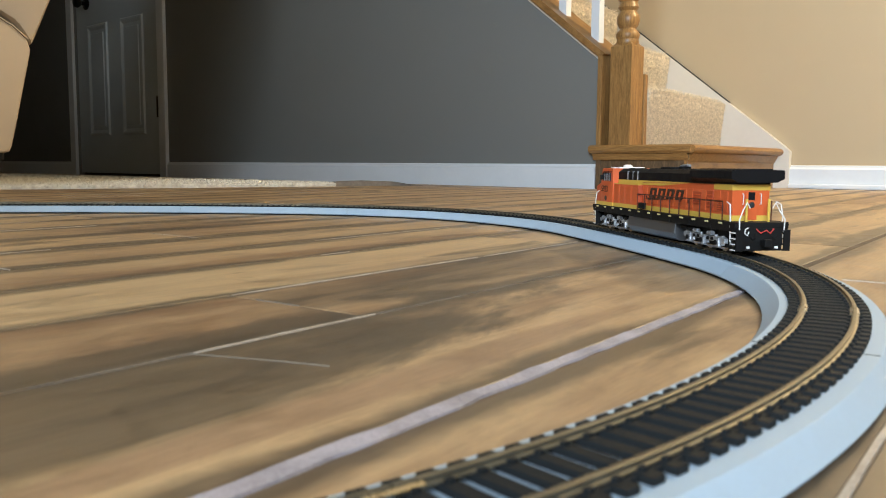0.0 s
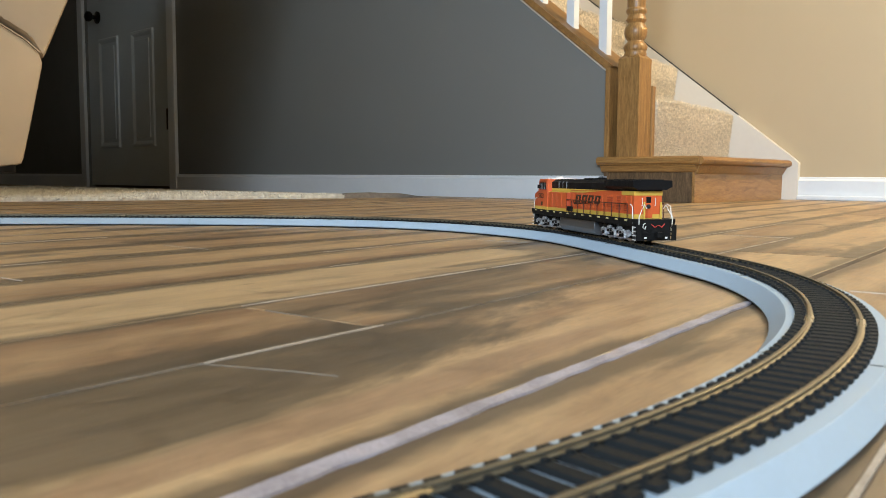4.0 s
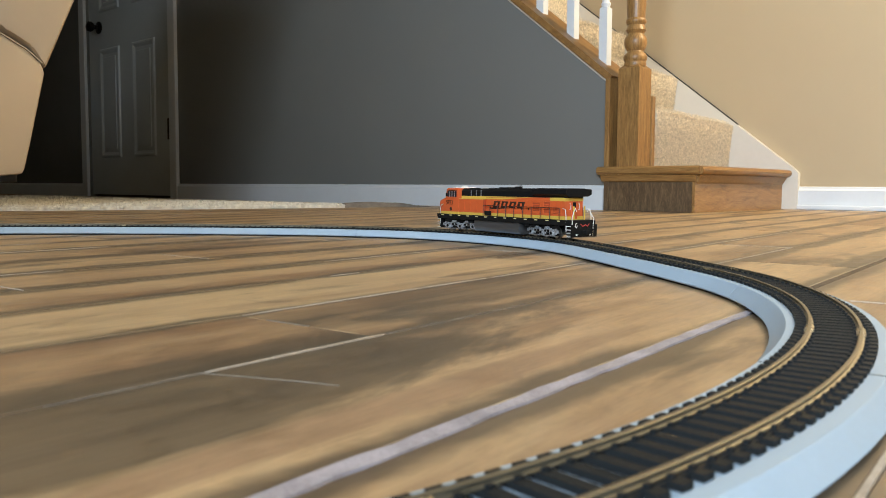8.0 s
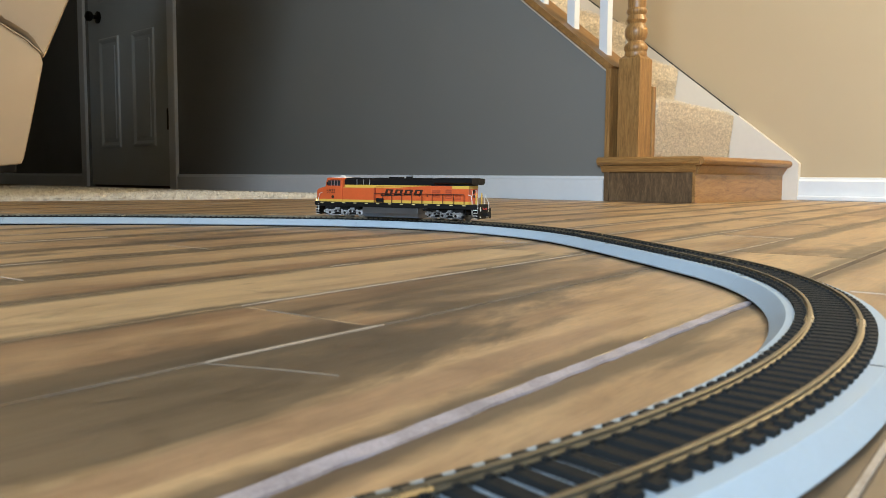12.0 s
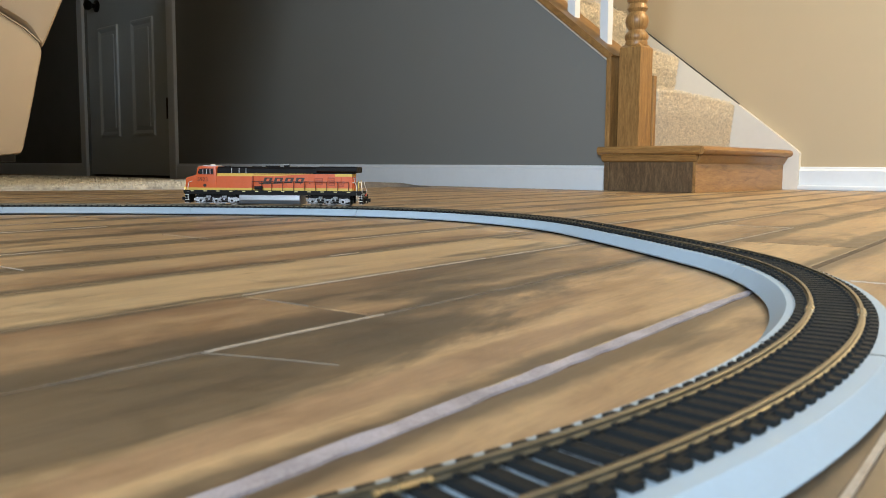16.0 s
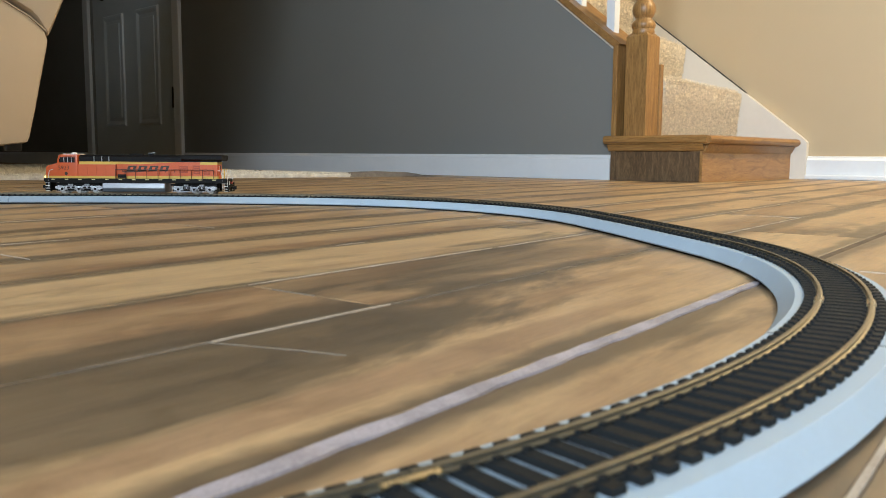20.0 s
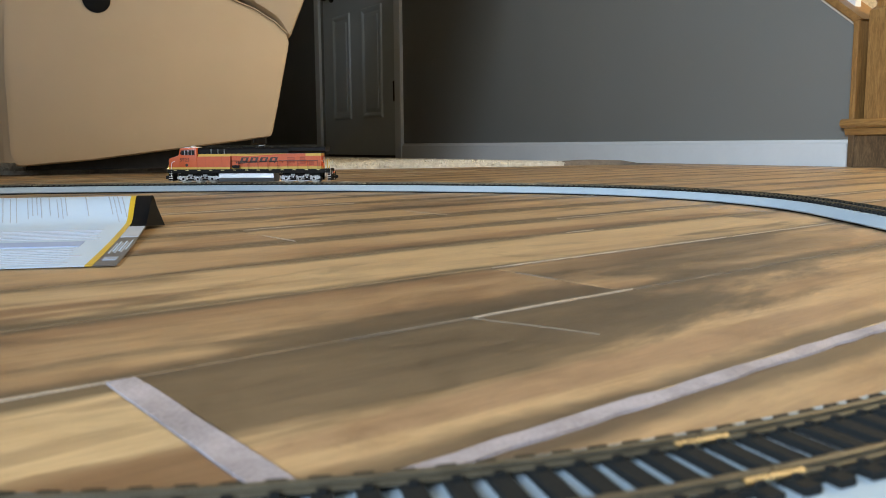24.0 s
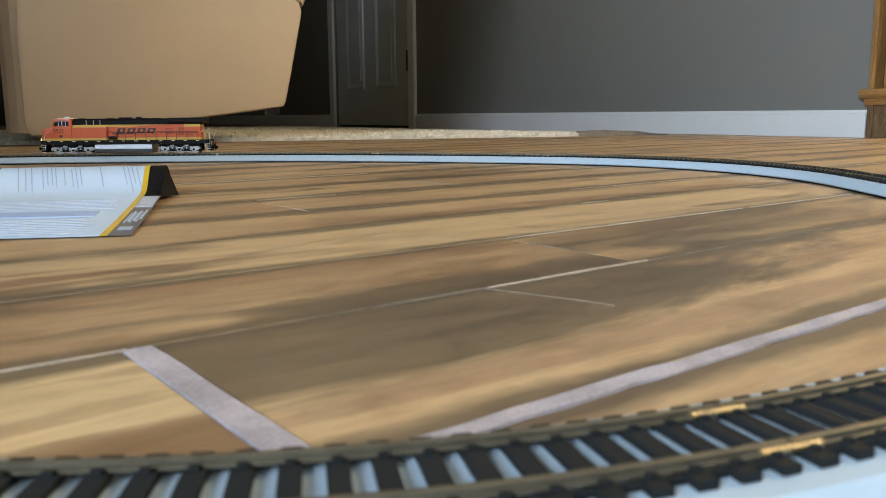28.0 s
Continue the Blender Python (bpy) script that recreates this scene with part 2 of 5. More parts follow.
BLACK = speckled("black_loco_paint", (0.006, 0.006, 0.007), 0.6, 120, 0.2, 0.05, 0.0001)
BLACK_MATT = speckled("black_loco_underframe", (0.008, 0.008, 0.008), 0.6, 120, 0.3, 0.1, 0.0001)
SILVER = speckled("silver_truck_paint", (0.40, 0.42, 0.45), 0.34, 420, 0.92, 0.5, 0.0003, 0.6)
TANK = speckled("grey_tank_paint", (0.21, 0.22, 0.235), 0.37, 150, 0.06, 0.0, 0.0001, 0.85)
SILL_MARK = material("pale_yellow_reflector", (0.70, 0.60, 0.30), 0.45)
WHITE = material("white_plastic", (0.8, 0.8, 0.78), 0.4)
CAB_GLASS = material("dark_cab_glass", (0.03, 0.032, 0.035), 0.06)
MARK = material("dark_brown_marking", (0.035, 0.018, 0.012), 0.4)
TIE.node_tree.nodes["Principled BSDF"].inputs["Specular IOR Level"].default_value = 0.2
for dull in (BLACK, BLACK_MATT):
    dull.node_tree.nodes["Principled BSDF"].inputs["Specular IOR Level"].default_value = 0.18
STEEL = material("wheel_steel", (0.45, 0.44, 0.42), 0.3, 1.0)
RAILING = material("rust_red_railing", (0.07, 0.018, 0.010), 0.45)
# Darkened orange: shade of grilles and gaps painted in; also the band's line.
ORANGE_DARK = speckled("shaded_orange_grille", (0.40, 0.065, 0.022), 0.5, 120, 0.1, 0.04, 0.0001)
RED = material("red_hose", (0.6, 0.06, 0.05), 0.5)
# White paper; the window's blue light is put into the page colour.
PAPER = speckled("white_page_blue_lit", (0.60, 0.77, 1.0), 0.35, 40, 0.02, 0.03, 0.0002)
INK = material("grey_print", (0.40, 0.47, 0.6), 0.4)
INK_BLUE = material("blue_print", (0.40, 0.53, 0.84), 0.4)
INK_PALE = material("pale_print", (0.50, 0.57, 0.70), 0.4)
PHOTO = speckled("photo_print", (0.13, 0.13, 0.135), 0.35, 120, 0.6, 0.02, 0.0001)
COVER = material("black_cover", (0.008, 0.008, 0.009), 0.75)
COVER.node_tree.nodes["Principled BSDF"].inputs["Specular IOR Level"].default_value = 0.12
COVER_YELLOW = material("yellow_cover", (0.72, 0.50, 0.04), 0.35)


def glow(name, colour, strength):
    m = material(name, colour, 0.4)
    b = m.node_tree.nodes["Principled BSDF"]
    b.inputs["Emission Color"].default_value = (*colour, 1)
    b.inputs["Emission Strength"].default_value = strength
    return m


HEADLIGHT = glow("lit_headlight", (1.0, 0.72, 0.32), 7)
LAMP_GLASS = glow("lit_lamp_glass", (1.0, 0.78, 0.5), 6)


# ---- building helpers ----
def box(bm, x0, x1, y0, y1, z0, z1, bevel=0.0):
    """Adds a box; bevel rounds its edges."""
    vs = [bm.verts.new((x, y, z)) for x in (x0, x1) for y in (y0, y1) for z in (z0, z1)]
    fs = [bm.faces.new([vs[i] for i in q]) for q in ((0, 1, 3, 2), (4, 6, 7, 5), (0, 4, 5, 1), (2, 3, 7, 6), (0, 2, 6, 4), (1, 5, 7, 3))]
    if bevel:
        bmesh.ops.bevel(bm, geom=list({e for f in fs for e in f.edges}), offset=bevel, segments=2, affect="EDGES", profile=0.6)
    return bm


def prism(bm, outline, a, b, axis="y", bevel=0.0):
    """Extrudes a flat outline, given in the two other axes, from a to b."""
    def place(p, w):
        return {"x": (w, p[0], p[1]), "y": (p[0], w, p[1]), "z": (p[0], p[1], w)}[axis]
    lo = [bm.verts.new(place(p, a)) for p in outline]
    hi = [bm.verts.new(place(p, b)) for p in outline]
    n = len(outline)
    fs = [bm.faces.new(lo), bm.faces.new(hi[::-1])]
    fs += [bm.faces.new((lo[i], hi[i], hi[(i + 1) % n], lo[(i + 1) % n])) for i in range(n)]
    bmesh.ops.recalc_face_normals(bm, faces=fs)
    if bevel:
        bmesh.ops.bevel(bm, geom=list({e for f in fs for e in f.edges}), offset=bevel, segments=2, affect="EDGES", profile=0.6)
    return bm


def lathe(bm, profile, x=0.0, y=0.0, seg=24):
    """Turns a profile of (radius, z) round the upright axis at x, y."""
    rings = [[bm.verts.new((x + r * math.cos(2 * math.pi * i / seg), y + r * math.sin(2 * math.pi * i / seg), z)) for i in range(seg)] for r, z in profile]
    for a, b in zip(rings, rings[1:]):
        for i in range(seg):
            bm.faces.new((a[i], a[(i + 1) % seg], b[(i + 1) % seg], b[i]))
    bm.faces.new(rings[0][::-1])
    bm.faces.new(rings[-1])
    return bm


def tube(bm, points, radius, seg=6):
    """A round bar along points."""
    pts = [Vector(p) for p in points]
    rings = []
    for i, p in enumerate(pts):
        d = (pts[min(i + 1, len(pts) - 1)] - pts[max(i - 1, 0)]).normalized()
        side = d.orthogonal().normalized() if i == 0 else (rings[-1][1] - d * rings[-1][1].dot(d)).normalized()
        up = d.cross(side)
        rings.append(([bm.verts.new(p + radius * (math.cos(2 * math.pi * k / seg) * side + math.sin(2 * math.pi * k / seg) * up)) for k in range(seg)], side))
    for (a, _), (b, _) in zip(rings, rings[1:]):
        for i in range(seg):
            bm.faces.new((a[i], a[(i + 1) % seg], b[(i + 1) % seg], b[i]))
    bm.faces.new(rings[0][0][::-1])
    bm.faces.new(rings[-1][0])
    return bm


def mesh_of(name, bm, mat, smooth=False):
    bmesh.ops.recalc_face_normals(bm, faces=bm.faces[:])
    me = bpy.data.meshes.new(name)
    bm.to_mesh(me)
    bm.free()
    me.materials.append(mat)
    if smooth:
        me.polygons.foreach_set("use_smooth", [True] * len(me.polygons))
        me.set_sharp_from_angle(angle=radians(40))
    return me


def part(name, bm, mat, parent, label="", smooth=False, m=None):
    """Links a bmesh as one mesh object under a thing or a part."""
    ob = new(name, mesh_of(name, bm, mat, smooth))
    ob.parent = parent
    if m is not None:
        ob.matrix_local = m
    return tagged(ob, label)


def thing(name, label, category, m=None, group="", kind=""):
    ob = new(name)
    ob.empty_display_size = 0.05
    if m is not None:
        ob.matrix_world = m
    return tagged(ob, label, category, group, kind)


def solid(name, bm, mat, label, category, m=None, kind="", smooth=False, group=""):
    ob = new(name, mesh_of(name, bm, mat, smooth))
    if m is not None:
        ob.matrix_world = m
    return tagged(ob, label, category, group, kind)


B = bmesh.new


# ---- the shell of the room ----
def room():
    # grey wall with the door opening; its top falls along the stairs
    door_l, door_r, door_h = -3.24, -2.36, 2.03
    rake = 0.775
    bm = B()
    prism(bm, [(door_r, 0), (0.0, 0), (0.0, 0.361), (door_r, 0.361 - rake * door_r)], 0.0, 0.1)
    box(bm, -9.0, door_l, 0.0, 0.1, 0, CEIL)
    prism(bm, [(door_l, door_h), (door_r, door_h), (door_r, 0.361 - rake * door_r), ((0.361 - CEIL) / rake, CEIL), (door_l, CEIL)], 0.0, 0.1)
    solid("wall_north", bm, GREY_PAINT, "grey painted wall, its top falling along the stairs", "wall", HOUSE, "structure")
    bm = B()
    box(bm, -4.0, 4.0, 0.60, 0.72, 0, CEIL)
    solid("wall_stair_side", bm, BEIGE_PAINT, "warm beige painted wall beside the stairs", "wall", HOUSE, "structure")
    # unseen east, west and south walls, added dark to limit bounced light
    bm = B()
    box(bm, 4.0, 4.12, BACK, 0.72, 0, CEIL)
    solid("wall_east", bm, GREY_PAINT, "grey painted wall closing the room", "wall", HOUSE, "structure")
    bm = B()
    box(bm, -9.12, -9.0, BACK, 0.1, 0, CEIL)
    solid("wall_west", bm, GREY_PAINT, "grey painted wall closing the room", "wall", HOUSE, "structure")
    u0, u1, z0, z1 = WINDOW
    bm = B()
    box(bm, -9.12, u0, BACK - 0.12, BACK, 0, CEIL)
    box(bm, u1, 4.12, BACK - 0.12, BACK, 0, CEIL)
    box(bm, u0, u1, BACK - 0.12, BACK, 0, z0)
    box(bm, u0, u1, BACK - 0.12, BACK, z1, CEIL)
    solid("wall_south", bm, GREY_PAINT, "grey painted wall with the daylight window", "wall", HOUSE, "structure")
    # unseen ceiling, its paint greyed to weaken the fill light
    bm = B()
    box(bm, -9.2, 4.2, BACK - 0.2, 0.8, CEIL, CEIL + 0.1)
    solid("ceiling", bm, CEILING_PAINT, "unseen flat ceiling, greyed to cut bounced light", "ceiling", HOUSE, "structure")
    bm = B()
    box(bm, -9.2, 4.2, BACK - 0.2, 0.8, -0.08, -0.0007)
    solid("floor", bm, GROUT, "wood-look plank tiles with pale grout", "floor", HOUSE, "structure")

    def baseboard(a, b, v, out, name):
        bm = B()
        s = out
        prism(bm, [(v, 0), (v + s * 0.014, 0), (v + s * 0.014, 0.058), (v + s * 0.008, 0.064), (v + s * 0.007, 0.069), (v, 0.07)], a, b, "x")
        solid(name, bm, TRIM_COOL_WHITE, "white painted baseboard with a moulded top", "baseboard", HOUSE, "structure")

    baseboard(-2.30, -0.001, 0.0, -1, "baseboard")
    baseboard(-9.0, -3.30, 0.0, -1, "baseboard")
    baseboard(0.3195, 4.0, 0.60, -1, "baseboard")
    bm = B()
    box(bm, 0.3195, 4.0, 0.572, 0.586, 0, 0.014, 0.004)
    solid("trim", bm, TRIM_COOL_WHITE, "white quarter-round shoe moulding along the baseboard", "moulding", HOUSE, "structure")

    # window behind the camera
    win = thing("window_1", "white framed daylight window", "window", HOUSE, kind="structure")
    bm = B()
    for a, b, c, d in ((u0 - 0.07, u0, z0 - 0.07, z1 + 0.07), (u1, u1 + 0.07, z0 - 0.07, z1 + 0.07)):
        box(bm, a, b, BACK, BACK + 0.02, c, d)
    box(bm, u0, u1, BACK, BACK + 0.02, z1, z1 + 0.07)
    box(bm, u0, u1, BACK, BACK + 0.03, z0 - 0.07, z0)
    part("window_frame", bm, TRIM_COOL_WHITE, win)


def door():
    d = thing("door_1", "closed white panelled door, dim light put into its paint, with a dark knob", "door", HOUSE, kind="structure")
    l, r, h = -3.24, -2.36, 2.03
    bm = B()
    box(bm, l + 0.004, r - 0.004, 0.012, 0.045, 0.012, h - 0.004)
    part("leaf", bm, DIMMED_DOOR_PAINT, d)
    for a, b in ((l + 0.13, l + 0.35), (l + 0.485, l + 0.71)):
        for z0, z1 in ((0.205, 0.775), (0.965, 1.52), (1.62, 1.90)):
            # moulded ring that rises to a bead and falls to a sunk field
            bm = B()
            rings = []
            for inset, v in ((0.0, 0.0125), (0.006, 0.004), (0.014, 0.0035), (0.032, 0.0135)):
                rings.append([bm.verts.new((u, v, z)) for u, z in ((a + inset, z0 + inset), (b - inset, z0 + inset), (b - inset, z1 - inset), (a + inset, z1 - inset))])
            for p, q in zip(rings, rings[1:]):
                for i in range(4):
                    bm.faces.new((p[i], p[(i + 1) % 4], q[(i + 1) % 4], q[i]))
            part("panel_moulding", bm, DIMMED_DOOR_PAINT, d)
            part("panel", box(B(), a + 0.046, b - 0.046, 0.006, 0.0135, z0 + 0.046, z1 - 0.046, 0.003), DIMMED_DOOR_PAINT, d)
    knob = B()
    lathe(knob, [(0.032, 0.0), (0.032, 0.006), (0.012, 0.01), (0.011, 0.03), (0.022, 0.036), (0.028, 0.048), (0.026, 0.06), (0.014, 0.067)], seg=20)
    part("door_handle", knob, KNOB, d, "dark bronze round knob", True, pose(-3.115, 0.012, 0.89, 90, 0, 0))
    for z in (0.28, 1.75):
        bm = B()
        box(bm, r - 0.052, r - 0.036, 0.002, 0.014, z, z + 0.1, 0.002)
        part("hinge", bm, KNOB, d, "dark bronze hinge")
    # dark block added so that the gap under the leaf looks shaded
    part("door_gap_shade", box(B(), l, r, 0.03, 0.1, 0.0, 0.012), KNOB, d, "dark block painting the shade of the gap under the door")
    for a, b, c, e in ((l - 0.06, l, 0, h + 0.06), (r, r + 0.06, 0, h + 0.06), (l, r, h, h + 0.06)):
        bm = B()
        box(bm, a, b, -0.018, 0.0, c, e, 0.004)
        part("casing", bm, TRIM_COOL_WHITE, d)


def added_lamp(u, z):
    # invented fixture; only its warm light on the stairs is known
    d = thing("added_lamp", "unseen globe lamp added as source of the warm light", "wall lamp", HOUSE @ pose(u, 0.60, z))
    part("wall_plate", lathe(B(), [(0.05, 0.0), (0.05, 0.008), (0.03, 0.014)], seg=28), KNOB, d, "", True, pose(0, 0, 0, 90, 0, 0))
    part("arm", tube(B(), [(0, -0.01, 0), (0, -0.05, 0), (0, -0.06, 0.02)], 0.007, 10), KNOB, d, "", True)
    part("globe", lathe(B(), [(0.02, 0.02), (0.045, 0.035), (0.056, 0.065), (0.05, 0.10), (0.03, 0.122), (0.008, 0.13)], 0, -0.06, 28), LAMP_GLASS, d, "lit frosted glass globe", True)
    bulb("lamp_light", HOUSE @ pose(u, 0.44, z + 0.06), 102, (1.0, 0.78, 0.46), 0.05)


# ---- stairs ----
RISE, RUN, FIRST = 0.165, 0.197, 0.121


def sag(y, h):
    """The carpet's fold sinks a little towards the wall."""
    return 0.014 * max(0.0, (y - 0.083) / 0.493) ** 1.5 * max(0.0, min(1.0, h / RISE))


def stairs():
    s = thing("staircase", "stairs with oak starting step and beige carpeted treads", "stairs", HOUSE)
    # starting step: plinth, faces and bullnosed tread
    part("step_core", box(B(), 0.004, 0.266, 0.006, 0.598, 0.0, 0.1), OAK, s)
    bm = B()
    box(bm, 0.0, 0.25, -0.006, 0.004, 0.0, 0.098, 0.001)
    part("step_side", bm, OAK_SHADED, s, "oak end board, darkened for its shaded side")
    for a, b, c, d in ((0.0, 0.262, 0.082, 0.1), (0.0, 0.016, 0.0, 0.082), (0.236, 0.266, 0.0, 0.082)):
        bm = B()
        box(bm, a, b, -0.011, -0.006, c, d, 0.0015)
        part("step_rail", bm, OAK_SHADED, s, "oak frame strip, darkened for its shaded side")
    part("step_riser", box(B(), 0.262, 0.272, -0.011, 0.598, 0.0, 0.098, 0.001), OAK_CROSS, s, "honey oak riser board")
    part("cove_moulding", prism(B(), [(0.272, 0.075), (0.276, 0.08), (0.286, 0.098), (0.272, 0.098)], -0.008, 0.598), OAK, s)
    part("side_cove", prism(B(), [(-0.011, 0.080), (-0.014, 0.082), (-0.021, 0.098), (-0.011, 0.098)], -0.006, 0.276, "x"), OAK, s, "cove moulding under the nosing")
    part("side_nosing", prism(B(), [(-0.026, 0.1), (-0.031, 0.104), (-0.0325, 0.110), (-0.031, 0.117), (-0.026, 0.1205)], -0.012, 0.29, "x"), OAK, s, "rounded nosing")
    bm = B()
    prism(bm, [(-0.012, 0.099), (0.292, 0.099), (0.299, 0.104), (0.301, 0.111), (0.297, 0.118), (0.288, 0.121), (-0.012, 0.121)], -0.026, 0.598)
    part("starting_tread", bm, OAK_CROSS, s, "honey oak bullnosed tread", True)
    # carpeted steps
    for i in range(9):
        u = 0.094 - i * RUN
        z = FIRST + i * RISE
        bm = B()
        prism(bm, [(u, z), (u + 0.003, z + 0.06), (u + 0.013, z + RISE - 0.05), (u + 0.016, z + RISE - 0.02), (u + 0.008, z + RISE - 0.004), (u - 0.012, z + RISE), (u - RUN - 0.01, z + RISE), (u - RUN - 0.01, z - 0.1 * (i > 0))], 0.083, 0.576)
        for v in bm.verts:
            v.co.z -= sag(v.co.y, v.co.z - z)
        ob = part("carpeted_step", bm, CARPET, s, "beige cut-pile carpeted step")
        add_pile(ob, i)
    # skirt board on the wall side
    rk = 0.767
    out = [(0.319, 0.0), (0.319, 0.112), (0.303, 0.127)]
    top = 0.127 + rk * (0.303 + 1.9)
    bm = B()
    prism(bm, out + [(-1.9, top), (-1.9, top - 0.45), (0.0, 0.0)], 0.581, 0.599)
    part("skirt_board", bm, SKIRT_CREAM, s, "cream painted skirt board")
    # solid dark strip painting in the shadow gap above the skirt board
    part("open_joint", prism(B(), [(0.12, 0.2675), (-1.9, top + 0.0005), (-1.9, top + 0.003), (0.12, 0.2695)], 0.586, 0.5995), GAP_SHADE, s, "dark strip painting the shade of the joint between skirt board and wall")
    # oak cap on the sloping wall, end board
    bm = B()
    lo = Vector((0.0, 0.3635))
    d = Vector((-1, 0.775)).normalized()
    n = Vector((0.775, 1)).normalized()
    p = [lo, lo + d * 2.2, lo + d * 2.2 + n * 0.019, lo + n * 0.019 + Vector((0.012, -0.009))]
    prism(bm, [tuple(q) for q in p], -0.013, 0.118, bevel=0.002)
    part("wall_cap", bm, OAK_RAKE, s, "honey oak sloping cap rail")
    q = [lo - n * 0.007, lo + d * 2.2 - n * 0.007, lo + d * 2.2 - n * 0.0005, lo - n * 0.0005]
    part("caulk_line", prism(B(), [tuple(v) for v in q], -0.004, -0.0002), SKIRT_CREAM, s, "pale caulked edge under the cap")
    part("end_board", box(B(), 0.0, 0.014, -0.012, 0.112, 0.121, 0.372, 0.0015), OAK_UP, s, "oak board closing the wall's end")
    # open side: oak stringer bracket behind the newel
    part("bracket", box(B(), 0.014, 0.1035, 0.066, 0.0825, 0.121, 0.316, 0.002), OAK_UP, s)


def add_pile(ob, i):
    """Tufts on a carpeted step: one mesh of small leaning fibres."""
    if i > 2:
        return
    rnd = random.Random(50 + i)
    u = 0.094 - i * RUN
    z = FIRST + i * RISE
    vs, fs = [], []
    for k in range(22000 if i == 0 else 12000):
        y = rnd.uniform(0.084, 0.575)
        h = rnd.random()
        ny = 0.0
        if h > 0.93:
            x, y, zz = u + rnd.uniform(-0.05, 0.014), 0.0835, z + rnd.uniform(0.0, RISE - 0.004)
            nx, nz, ny = 0.0, 0.1, -1.0
        elif h < 0.75:
            q = h / 0.75
            x, zz = u + 0.002 + 0.014 * q, z + 0.004 + (RISE - 0.012) * q
            nx, nz = 1.0, 0.15
        else:
            x, zz = u - RUN * (h - 0.75) / 0.25 + 0.01, z + RISE
            nx, nz = 0.1, 1.0
        l, w = rnd.uniform(0.002, 0.006), rnd.uniform(0.0007, 0.0016)
        dx, dy, dz = nx * l + rnd.uniform(-1, 1) * 0.0022, ny * l + rnd.uniform(-1, 1) * 0.0022, nz * l + rnd.uniform(-1, 1) * 0.0022
        zz -= sag(y, zz - z)
        b = len(vs)
        vs += [(x, y - w, zz), (x, y + w, zz - w), (x + w * 0.6, y, zz + w), (x + dx, y + dy, zz + dz)]
        fs += [(b, b + 1, b + 3), (b + 1, b + 2, b + 3), (b + 2, b, b + 3)]
    me = bpy.data.meshes.new("carpet_tufting")
    me.from_pydata(vs, [], fs)
    me.materials.append(CARPET)
    o = new("carpet_tufting", me)
    o.parent = ob
    tagged(o, "cut carpet pile", kind="stuff")


def newel():
    n = thing("newel_post", "turned honey oak newel post on the starting step", "newel post", HOUSE @ pose(0.0655, 0.032, FIRST))
    w = 0.0325
    bm = B()
    box(bm, -w, w, -w, w, 0.0, 0.277)
    top = [v for v in bm.verts if v.co.z > 0.2]
    e = [e for e in bm.edges if all(v in top for v in e.verts)]
    bmesh.ops.bevel(bm, geom=e, offset=0.010, segments=1, affect="EDGES")
    part("base_block", bm, OAK_UP, n, "square oak block with chamfered top")
    prof = [(0.030, 0.243), (0.032, 0.250), (0.030, 0.257), (0.033, 0.262), (0.034, 0.270), (0.030, 0.278), (0.024, 0.283), (0.0235, 0.286), (0.030, 0.296), (0.033, 0.308), (0.0315, 0.320), (0.025, 0.330), (0.0235, 0.333), (0.0265, 0.337), (0.030, 0.342), (0.027, 0.350), (0.0245, 0.356), (0.0295, 0.362), (0.0295, 0.369), (0.0255, 0.374), (0.027, 0.40), (0.031, 0.48), (0.0325, 0.54), (0.029, 0.62), (0.024, 0.70), (0.030, 0.71), (0.024, 0.72), (0.036, 0.73), (0.036, 0.86), (0.024, 0.87), (0.04, 0.91), (0.035, 0.95), (0.01, 0.965)]
    prof = [(r * 0.95, z + 0.03) for r, z in prof]
    part("turning", lathe(B(), prof, seg=28), OAK_UP, n, "turned oak shaft with beads", True)


def baluster(u):
    zb = 0.352 - 0.775 * u + 0.035
    b = thing("baluster", "white painted wooden baluster with square foot", "baluster", HOUSE @ pose(u - 0.012, 0.05, zb), group="balusters on the stair wall")
    w = 0.0128
    bm = B()
    box(bm, -w, w, -w, w, -0.02, 0.165)
    bmesh.ops.bevel(bm, geom=[e for e in bm.edges if all(v.co.z > 0.1 for v in e.verts)], offset=0.006, segments=1, affect="EDGES")
    part("foot", bm, TRIM_COOL_WHITE, b)
    part("shaft", lathe(B(), [(0.011, 0.163), (0.014, 0.172), (0.010, 0.18), (0.0135, 0.19), (0.015, 0.25), (0.010, 0.45), (0.012, 0.6)], seg=16), TRIM_COOL_WHITE, b, smooth=True)


